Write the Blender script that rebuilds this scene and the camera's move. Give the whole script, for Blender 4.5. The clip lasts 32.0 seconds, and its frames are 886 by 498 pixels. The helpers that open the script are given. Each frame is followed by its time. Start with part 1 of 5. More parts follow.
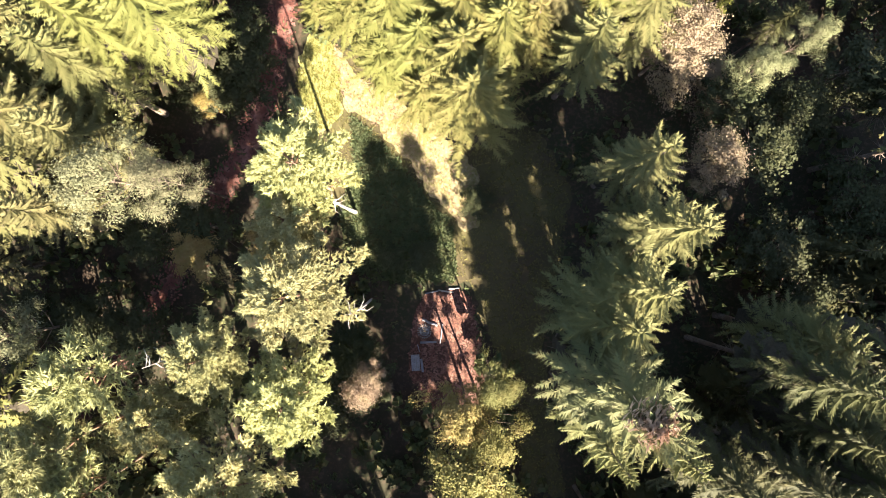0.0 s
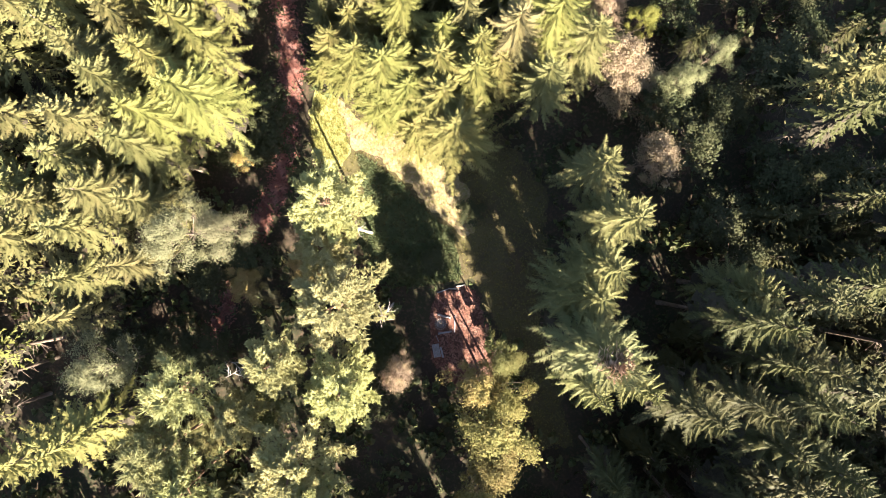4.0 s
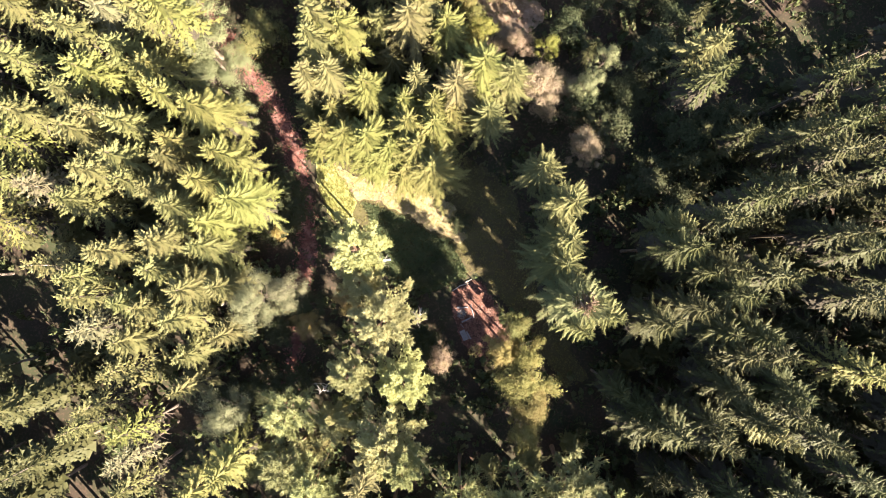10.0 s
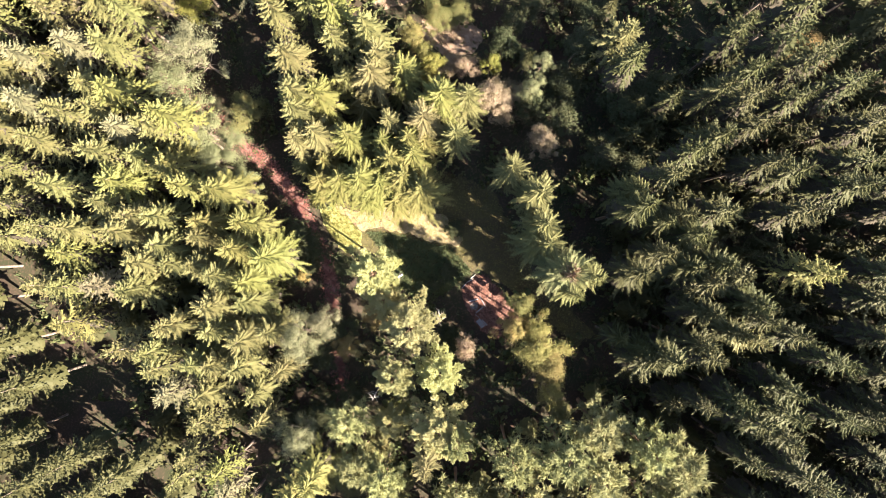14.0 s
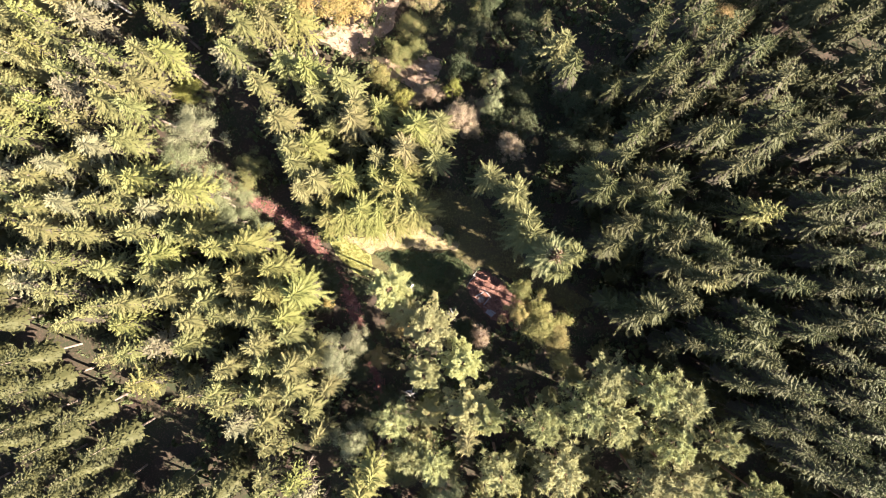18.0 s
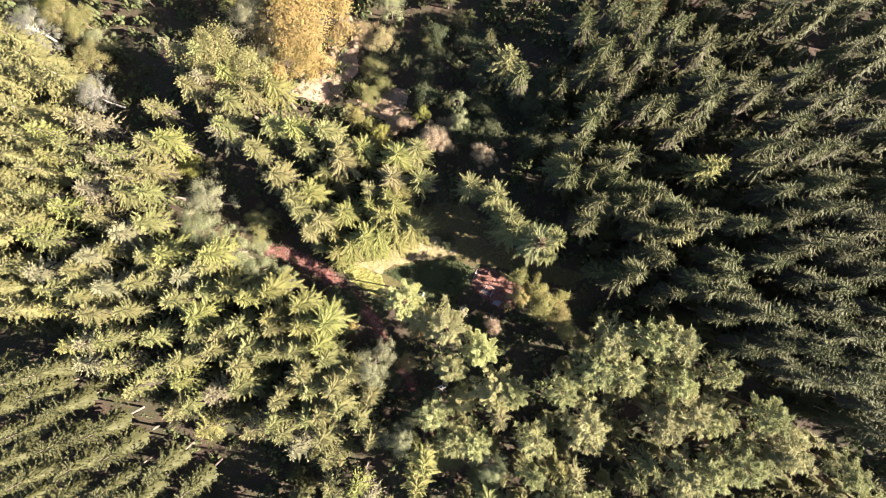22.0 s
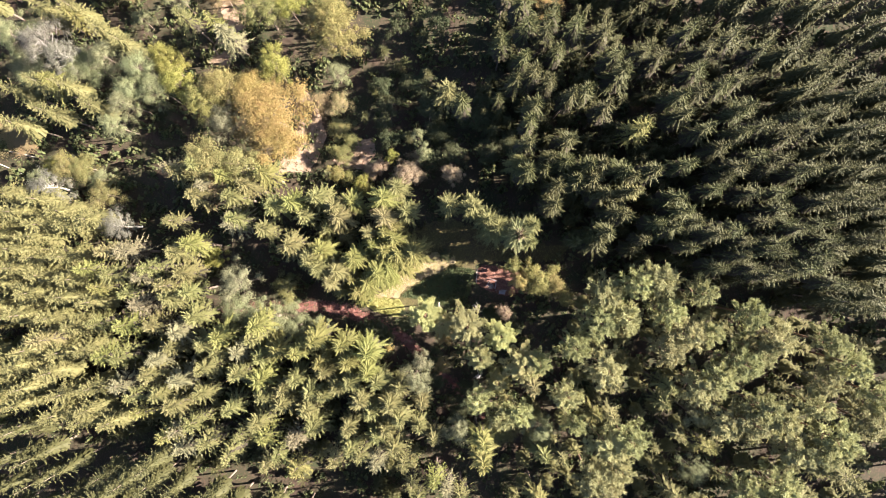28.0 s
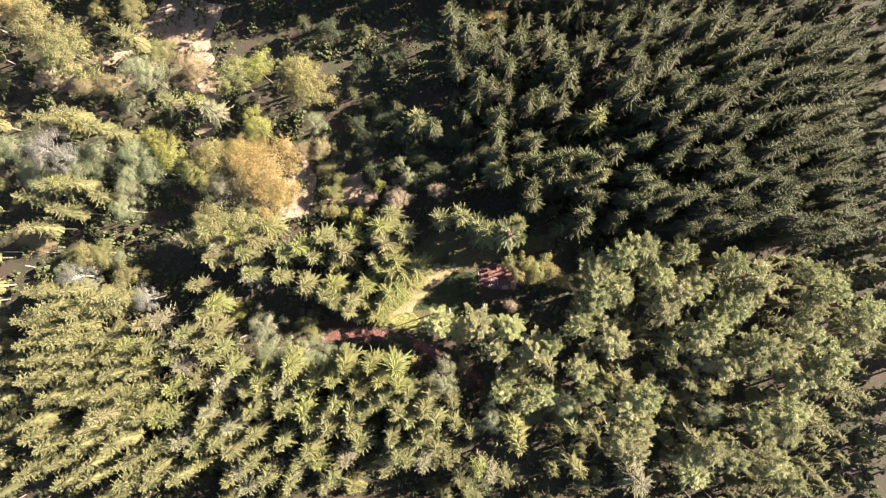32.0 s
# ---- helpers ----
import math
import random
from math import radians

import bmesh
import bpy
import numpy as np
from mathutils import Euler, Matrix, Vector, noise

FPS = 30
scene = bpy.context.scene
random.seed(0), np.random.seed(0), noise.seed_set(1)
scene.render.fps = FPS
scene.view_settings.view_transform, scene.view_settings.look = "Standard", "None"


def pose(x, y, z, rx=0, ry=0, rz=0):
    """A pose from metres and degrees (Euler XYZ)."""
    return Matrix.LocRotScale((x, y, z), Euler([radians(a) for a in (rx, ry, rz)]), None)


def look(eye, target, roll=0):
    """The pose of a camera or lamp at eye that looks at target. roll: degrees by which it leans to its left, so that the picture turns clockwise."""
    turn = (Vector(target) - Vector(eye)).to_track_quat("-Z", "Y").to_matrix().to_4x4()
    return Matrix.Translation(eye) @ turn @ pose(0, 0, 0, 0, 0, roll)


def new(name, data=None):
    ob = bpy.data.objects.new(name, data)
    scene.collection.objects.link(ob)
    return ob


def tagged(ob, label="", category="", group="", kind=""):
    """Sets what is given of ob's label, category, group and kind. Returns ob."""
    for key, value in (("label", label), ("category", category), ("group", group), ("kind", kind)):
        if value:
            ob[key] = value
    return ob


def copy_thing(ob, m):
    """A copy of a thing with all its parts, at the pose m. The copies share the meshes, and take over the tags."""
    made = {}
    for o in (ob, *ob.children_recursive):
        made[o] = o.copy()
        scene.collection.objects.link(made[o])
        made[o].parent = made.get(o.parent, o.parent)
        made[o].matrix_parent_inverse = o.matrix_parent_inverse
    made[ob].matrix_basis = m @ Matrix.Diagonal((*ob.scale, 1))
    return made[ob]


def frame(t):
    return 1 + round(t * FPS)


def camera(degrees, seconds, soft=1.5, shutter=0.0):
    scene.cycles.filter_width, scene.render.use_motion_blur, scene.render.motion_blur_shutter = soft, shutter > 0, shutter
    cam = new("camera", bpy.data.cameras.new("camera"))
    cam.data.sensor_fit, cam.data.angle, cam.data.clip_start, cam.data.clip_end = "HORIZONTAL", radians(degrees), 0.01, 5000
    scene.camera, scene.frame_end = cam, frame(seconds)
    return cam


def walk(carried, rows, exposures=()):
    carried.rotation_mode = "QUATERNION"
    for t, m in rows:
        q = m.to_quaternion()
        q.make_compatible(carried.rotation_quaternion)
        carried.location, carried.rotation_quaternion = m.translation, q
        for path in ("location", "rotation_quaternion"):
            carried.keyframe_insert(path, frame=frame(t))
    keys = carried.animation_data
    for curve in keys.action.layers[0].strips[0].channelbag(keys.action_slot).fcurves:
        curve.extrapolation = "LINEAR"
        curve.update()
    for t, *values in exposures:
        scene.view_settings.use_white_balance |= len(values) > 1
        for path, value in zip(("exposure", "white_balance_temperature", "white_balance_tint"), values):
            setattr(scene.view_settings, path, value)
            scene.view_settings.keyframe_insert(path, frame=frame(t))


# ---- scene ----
cam = camera(73.2, 32.0, 0.7)
ROWS = [
    (0, 0.01, -0.11, 57.95, 0.5), (0.5, -0.06, -0.04, 59.38, -1.11), (1, -0.12, 0.03, 60.82, -1.62),
    (1.5, -0.18, 0.11, 62.27, -2.16), (2, -0.24, 0.19, 63.73, -2.92), (2.5, -0.29, 0.27, 65.21, -3.69),
    (3, -0.34, 0.36, 66.69, -4.59), (3.5, -0.39, 0.45, 68.19, -5.59), (5.5, -0.53, 0.84, 74.26, -9.02),
    (6, -0.56, 0.94, 75.81, -9.89), (6.5, -0.58, 1.05, 77.36, -11), (7, -0.59, 1.16, 78.92, -12.2),
    (7.5, -0.61, 1.27, 80.48, -13.43), (8, -0.61, 1.39, 82.05, -14.72), (8.5, -0.61, 1.5, 83.63, -15.97),
    (9, -0.61, 1.62, 85.22, -17.74), (9.5, -0.6, 1.73, 86.81, -20.02), (10, -0.59, 1.85, 88.4, -22.3),
    (10.5, -0.57, 1.97, 90.01, -24.18), (11, -0.54, 2.09, 91.61, -25.36), (11.5, -0.51, 2.22, 93.22, -27.27),
    (12, -0.48, 2.34, 94.84, -29.4), (12.5, -0.43, 2.46, 96.46, -31.66), (13, -0.38, 2.58, 98.08, -33.82),
    (13.5, -0.33, 2.7, 99.7, -35.16), (14, -0.27, 2.83, 101.33, -36.08), (14.5, -0.2, 2.95, 102.95, -37.18),
    (16.5, 0.14, 3.42, 109.48, -42.97), (17, 0.24, 3.54, 111.11, -44.43), (17.5, 0.35, 3.65, 112.74, -45.95),
    (18, 0.47, 3.77, 114.37, -47.52), (18.5, 0.6, 3.88, 116, -49), (19, 0.73, 3.99, 117.63, -50.53),
    (19.5, 0.87, 4.09, 119.26, -52.1), (20, 1.02, 4.2, 120.88, -53.65), (20.5, 1.17, 4.3, 122.5, -55.2),
    (21, 1.34, 4.4, 124.12, -56.72), (21.5, 1.51, 4.5, 125.73, -58.2), (22, 1.69, 4.59, 127.35, -59.62),
    (22.5, 1.88, 4.68, 128.95, -61.07), (23, 2.08, 4.76, 130.55, -62.51), (23.5, 2.29, 4.85, 132.15, -63.98),
    (24, 2.5, 4.92, 133.74, -65.42), (24.5, 2.73, 5, 135.33, -66.95), (25, 2.96, 5.07, 136.91, -68.5),
    (25.5, 3.21, 5.13, 138.48, -70.04), (27.5, 4.28, 5.35, 144.69, -75.7), (28, 4.57, 5.39, 146.23, -77.05),
    (28.5, 4.87, 5.43, 147.75, -78.48), (29, 5.18, 5.46, 149.27, -79.92), (29.5, 5.51, 5.48, 150.77, -81.37),
    (30, 5.84, 5.5, 152.27, -82.82), (30.5, 6.18, 5.51, 153.75, -84.29), (31, 6.54, 5.51, 155.23, -85.78),
    (31.5, 6.9, 5.51, 156.69, -87.26), (32, 7.28, 5.5, 158.14, -88.75),
]
walk(cam, [(t, pose(x, y, z, 0, 0, turn)) for t, x, y, z, turn in ROWS], [(0, 3.42, 6350, 11), (9, 3.41, 6350, 12), (20, 3.25, 6120, 14), (32, 3.08, 6020, 15)])

# ---- light: low autumn sun, clear sky ----
SUN_ELEVATION, SUN_X, SUN_Y = radians(31), 0.342, -0.94
world = bpy.data.worlds.new("sky")
scene.world = world
world.use_nodes = True
sky = world.node_tree.nodes.new("ShaderNodeTexSky")
sky.sky_type, sky.sun_disc = "NISHITA", False
sky.sun_elevation, sky.sun_rotation = SUN_ELEVATION, math.atan2(SUN_X, SUN_Y)
back = world.node_tree.nodes["Background"]
back.inputs["Strength"].default_value = 0.05
world.node_tree.links.new(sky.outputs[0], back.inputs["Color"])
lamp = bpy.data.lights.new("sun", "SUN")
lamp.energy, lamp.angle, lamp.color = 5.0, radians(0.55), (1.0, 0.92, 0.78)
new("sun", lamp).matrix_world = look((SUN_X * 200, SUN_Y * 200, 200 * math.tan(SUN_ELEVATION)), (0, 0, 0))
scene.view_settings.exposure = 3.2


# ---- materials ----
def shader(name):
    m = bpy.data.materials.new(name)
    m.use_nodes = True
    t = m.node_tree
    return m, t, t.nodes["Principled BSDF"]


def node(t, kind, **values):
    n = t.nodes.new("ShaderNode" + kind)
    for key, value in values.items():
        n.inputs[key].default_value = value
    return n


def mixed(t, fac, a, b):
    """A colour mix; fac, a and b are sockets or plain values."""
    n = t.nodes.new("ShaderNodeMix")
    n.data_type = "RGBA"
    for socket, value in ((n.inputs[0], fac), (n.inputs[6], a), (n.inputs[7], b)):
        if isinstance(value, bpy.types.NodeSocket):
            t.links.new(value, socket)
        else:
            socket.default_value = value if isinstance(value, float) else (*value, 1)
    return n.outputs[2]


def ramp(t, socket, lo, hi):
    n = t.nodes.new("ShaderNodeMapRange")
    t.links.new(socket, n.inputs["Value"])
    n.inputs["From Min"].default_value, n.inputs["From Max"].default_value = lo, hi
    return n.outputs["Result"]


def noise_at(t, scale, detail=3.0):
    geo = t.nodes.new("ShaderNodeNewGeometry")
    n = node(t, "TexNoise", Scale=scale, Detail=detail)
    t.links.new(geo.outputs["Position"], n.inputs["Vector"])
    return n.outputs["Fac"]


def foliage(name, dark, light, tip, clear=0.3, rough=0.65):
    """Needles or leaves: each spray its own tone, each tree its own shift, some light through the blade."""
    m, t, p = shader(name)
    dark, light, tip = ((r * 1.06, g * 0.97, b * 1.32) for r, g, b in (dark, light, tip))
    geo = t.nodes.new("ShaderNodeNewGeometry")
    info = t.nodes.new("ShaderNodeObjectInfo")
    dark = tuple(0.35 * a + 0.65 * b for a, b in zip(dark, light))
    light, tip = (tuple(0.94 * a for a in c) for c in (light, tip))
    col = mixed(t, geo.outputs["Random Per Island"], dark, light)
    col = mixed(t, ramp(t, noise_at(t, 0.9), 0.45, 0.75), col, tip)
    hsv = node(t, "HueSaturation")
    t.links.new(col, hsv.inputs["Color"])
    hue = t.nodes.new("ShaderNodeMapRange")
    t.links.new(info.outputs["Random"], hue.inputs["Value"])
    hue.inputs["To Min"].default_value, hue.inputs["To Max"].default_value = 0.485, 0.515
    t.links.new(hue.outputs[0], hsv.inputs["Hue"])
    val = t.nodes.new("ShaderNodeMapRange")
    t.links.new(noise_at(t, 0.13, 1.0), val.inputs["Value"])
    val.inputs["To Min"].default_value, val.inputs["To Max"].default_value = 0.8, 1.2
    t.links.new(val.outputs[0], hsv.inputs["Value"])
    t.links.new(hsv.outputs[0], p.inputs["Base Color"])
    p.inputs["Roughness"].default_value = rough
    p.inputs["Specular IOR Level"].default_value = 0.12
    through_light = t.nodes.new("ShaderNodeBsdfTranslucent")
    t.links.new(hsv.outputs[0], through_light.inputs["Color"])
    mix = node(t, "MixShader", Fac=clear)
    t.links.new(p.outputs[0], mix.inputs[1])
    t.links.new(through_light.outputs[0], mix.inputs[2])
    t.links.new(mix.outputs[0], t.nodes["Material Output"].inputs["Surface"])
    return m


def rough_stuff(name, a, b, c, fine, coarse, rough=0.9, bump=0.4):
    """Soil, bark, stone, wood: two tones by coarse noise, a third by fine grain, with relief."""
    m, t, p = shader(name)
    col = mixed(t, ramp(t, noise_at(t, coarse), 0.35, 0.65), a, b)
    grain = noise_at(t, fine, 4.0)
    col = mixed(t, ramp(t, grain, 0.5, 0.7), col, c)
    t.links.new(col, p.inputs["Base Color"])
    p.inputs["Roughness"].default_value = rough
    p.inputs["Specular IOR Level"].default_value = 0.15
    relief = node(t, "Bump", Strength=bump, Distance=0.05)
    t.links.new(grain, relief.inputs["Height"])
    t.links.new(relief.outputs[0], p.inputs["Normal"])
    return m


NEEDLES = foliage("spruce_needles", (0.045, 0.056, 0.013), (0.125, 0.125, 0.034), (0.155, 0.145, 0.042))
# Brighter, yellower copy of the spruce needles: sunlight put into the colour.
NEEDLES_LIT = foliage("lit_spruce_needles", (0.066, 0.078, 0.016), (0.142, 0.143, 0.032), (0.165, 0.153, 0.038))
NEEDLES_PALE = foliage("pale_spruce_needles", (0.075, 0.078, 0.02), (0.15, 0.14, 0.042), (0.16, 0.142, 0.048))
NEEDLES_PINK = foliage("cone_laden_needles", (0.05, 0.065, 0.02), (0.11, 0.115, 0.035), (0.13, 0.12, 0.04))
# Needles darkened in colour for stands seen from their shaded side.
NEEDLES_SHADED = foliage("shade_toned_spruce_needles", (0.02, 0.024, 0.0065), (0.048, 0.05, 0.0125), (0.06, 0.059, 0.016), 0.08)
NEEDLES_DULL = foliage("dull_spruce_needles", (0.06, 0.066, 0.025), (0.15, 0.14, 0.055), (0.165, 0.15, 0.06))
CONES = foliage("spruce_cones", (0.30, 0.22, 0.12), (0.44, 0.33, 0.19), (0.40, 0.29, 0.16), 0.05)
PINE = foliage("pine_needles", (0.165, 0.18, 0.052), (0.32, 0.32, 0.098), (0.345, 0.335, 0.10))
PINE_DIM = foliage("dull_pine_needles", (0.10, 0.112, 0.034), (0.205, 0.21, 0.066), (0.225, 0.22, 0.07))
PINE_WARM = foliage("yellowish_pine_needles", (0.125, 0.14, 0.042), (0.265, 0.27, 0.085), (0.285, 0.28, 0.09))
LEAVES = {
    "green": foliage("green_leaves", (0.06, 0.075, 0.018), (0.15, 0.15, 0.04), (0.18, 0.16, 0.045), 0.36),
    "lime": foliage("lime_leaves", (0.09, 0.105, 0.02), (0.175, 0.175, 0.032), (0.20, 0.185, 0.036), 0.36),
    "yellow": foliage("yellowing_leaves", (0.085, 0.092, 0.022), (0.165, 0.155, 0.038), (0.19, 0.16, 0.043), 0.36),
    "golden": foliage("golden_leaves", (0.13, 0.11, 0.026), (0.22, 0.175, 0.042), (0.24, 0.165, 0.046), 0.36),
    "orange": foliage("orange_leaves", (0.12, 0.10, 0.028), (0.25, 0.20, 0.055), (0.27, 0.185, 0.06), 0.36),
    "pink": foliage("withered_leaves", (0.13, 0.10, 0.05), (0.24, 0.19, 0.09), (0.22, 0.19, 0.075), 0.36),
    "sage": foliage("sage_leaves", (0.10, 0.115, 0.04), (0.155, 0.168, 0.06), (0.17, 0.175, 0.062), 0.36),
    "grey": foliage("grey_willow_leaves", (0.10, 0.105, 0.042), (0.15, 0.15, 0.06), (0.16, 0.156, 0.062), 0.36),
    "pale": foliage("pale_birch_twigs", (0.095, 0.098, 0.052), (0.135, 0.135, 0.072), (0.145, 0.14, 0.076), 0.36),
    "olive": foliage("olive_leaves", (0.09, 0.09, 0.03), (0.20, 0.17, 0.06), (0.24, 0.18, 0.07), 0.36),
    # green leaves darkened in colour, standing in for the shade of the wood
    "dark": foliage("shade_darkened_leaves", (0.02, 0.028, 0.01), (0.05, 0.058, 0.018), (0.06, 0.064, 0.022), 0.36),
}
GRASS = foliage("meadow_grass", (0.075, 0.078, 0.018), (0.14, 0.13, 0.03), (0.18, 0.15, 0.04), 0.2)
DRY_GRASS = foliage("dry_grass", (0.13, 0.10, 0.04), (0.24, 0.18, 0.08), (0.22, 0.165, 0.08), 0.2)
BRAMBLE = foliage("bramble_leaves", (0.042, 0.062, 0.021), (0.08, 0.106, 0.033), (0.105, 0.115, 0.038), 0.3)
FERN = foliage("undergrowth_leaves", (0.02, 0.04, 0.012), (0.07, 0.09, 0.025), (0.10, 0.09, 0.03), 0.25)
FALLEN = foliage("fallen_leaves", (0.05, 0.022, 0.011), (0.13, 0.062, 0.03), (0.24, 0.145, 0.08), 0.05)
# Inner twigs, coloured dark enough to read as shade between the boughs.
SHADE_TWIGS = rough_stuff("shade_dark_inner_twigs", (0.035, 0.027, 0.018), (0.045, 0.036, 0.022), (0.022, 0.018, 0.012), 7, 1.8)
BARK = rough_stuff("spruce_bark", (0.10, 0.07, 0.05), (0.16, 0.12, 0.09), (0.06, 0.045, 0.035), 9, 1.2)
PINE_BARK = rough_stuff("pine_bark", (0.24, 0.13, 0.07), (0.16, 0.11, 0.08), (0.10, 0.06, 0.04), 8, 0.7)
PALE_WOOD = rough_stuff("bleached_wood", (0.36, 0.31, 0.26), (0.29, 0.25, 0.21), (0.2, 0.17, 0.14), 12, 2)
GREY_WOOD = rough_stuff("weathered_planks", (0.17, 0.155, 0.16), (0.22, 0.20, 0.205), (0.13, 0.12, 0.12), 14, 3, 0.8)
STONE = rough_stuff("hearth_stone", (0.15, 0.135, 0.125), (0.22, 0.20, 0.18), (0.10, 0.095, 0.09), 11, 2)
ASH = rough_stuff("ash_bed", (0.10, 0.09, 0.09), (0.26, 0.25, 0.25), (0.05, 0.045, 0.04), 9, 3)
FLOOR = rough_stuff("forest_floor", (0.036, 0.024, 0.016), (0.024, 0.027, 0.011), (0.065, 0.04, 0.026), 3.0, 0.16)
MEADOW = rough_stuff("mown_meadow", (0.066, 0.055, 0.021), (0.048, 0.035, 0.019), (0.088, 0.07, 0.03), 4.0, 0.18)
# Grass far paler than the meadow: sunlight put into its colour.
SUN_TONED_GRASS = rough_stuff("sunlit_grass", (0.26, 0.235, 0.08), (0.2, 0.195, 0.055), (0.31, 0.265, 0.11), 4.0, 0.4)
STRAW = rough_stuff("straw_path", (0.22, 0.165, 0.085), (0.16, 0.14, 0.05), (0.29, 0.22, 0.135), 3.5, 0.6)
LITTER = rough_stuff("leaf_litter", (0.075, 0.032, 0.021), (0.048, 0.024, 0.017), (0.19, 0.10, 0.065), 3.2, 0.5)
GRAVEL = rough_stuff("leaf_strewn_gravel", (0.075, 0.036, 0.026), (0.045, 0.03, 0.022), (0.15, 0.085, 0.06), 4.0, 0.35)
SOIL = rough_stuff("bare_soil", (0.25, 0.165, 0.11), (0.17, 0.12, 0.07), (0.30, 0.21, 0.15), 2.4, 0.3)


# ---- mesh helpers ----
def soup(name, verts, tris, *materials, slots=None):
    """A mesh from an array of corners and an array of triangles."""
    verts, tris = np.asarray(verts, np.float32), np.asarray(tris, np.int32)
    me = bpy.data.meshes.new(name)
    me.vertices.add(len(verts))
    me.vertices.foreach_set("co", verts.ravel())
    me.loops.add(tris.size)
    me.loops.foreach_set("vertex_index", tris.ravel())
    me.polygons.add(len(tris))
    me.polygons.foreach_set("loop_start", np.arange(0, tris.size, 3, dtype=np.int32))
    for m in materials:
        me.materials.append(m)
    if slots is not None:
        me.polygons.foreach_set("material_index", np.asarray(slots, np.int32))
    me.update(calc_edges=True)
    me.validate()
    return me


def loose(corners):
    """Separate triangles, n x 3 x 3, as corners and indices."""
    corners = np.asarray(corners, np.float32).reshape(-1, 3)
    return corners, np.arange(len(corners), dtype=np.int32).reshape(-1, 3)


def tube(points, radii, sides=7):
    """A tapered round limb along points, closed at both ends."""
    points, radii = [Vector(p) for p in points], [float(r) for r in radii]
    verts, tris = [], []
    for i, p in enumerate(points):
        way = (points[min(i + 1, len(points) - 1)] - points[max(i - 1, 0)]).normalized()
        u = way.orthogonal().normalized()
        v = way.cross(u)
        for k in range(sides):
            a = 2 * math.pi * k / sides
            verts.append(p + radii[i] * (math.cos(a) * u + math.sin(a) * v))
    for i in range(len(points) - 1):
        for k in range(sides):
            a, b = i * sides + k, i * sides + (k + 1) % sides
            tris += [(a, b, b + sides), (a, b + sides, a + sides)]
    for first in (0, (len(points) - 1) * sides):
        tris += [(first, first + k, first + k + 1) for k in range(1, sides - 1)]
    return np.array([tuple(v) for v in verts]), np.array(tris)


def joined(parts):
    verts, tris, n = [], [], 0
    for v, t in parts:
        verts.append(np.asarray(v))
        tris.append(np.asarray(t) + n)
        n += len(v)
    return np.concatenate(verts), np.concatenate(tris)


def part(name, bm, material, parent, label=""):
    """Links a bmesh, or a ready mesh, as one mesh object under a thing or a part."""
    if isinstance(bm, bmesh.types.BMesh):
        me = bpy.data.meshes.new(name)
        bm.to_mesh(me)
        bm.free()
        me.materials.append(material)
    else:
        me = bm
    ob = new(name, me)
    ob.parent = parent
    return tagged(ob, label)


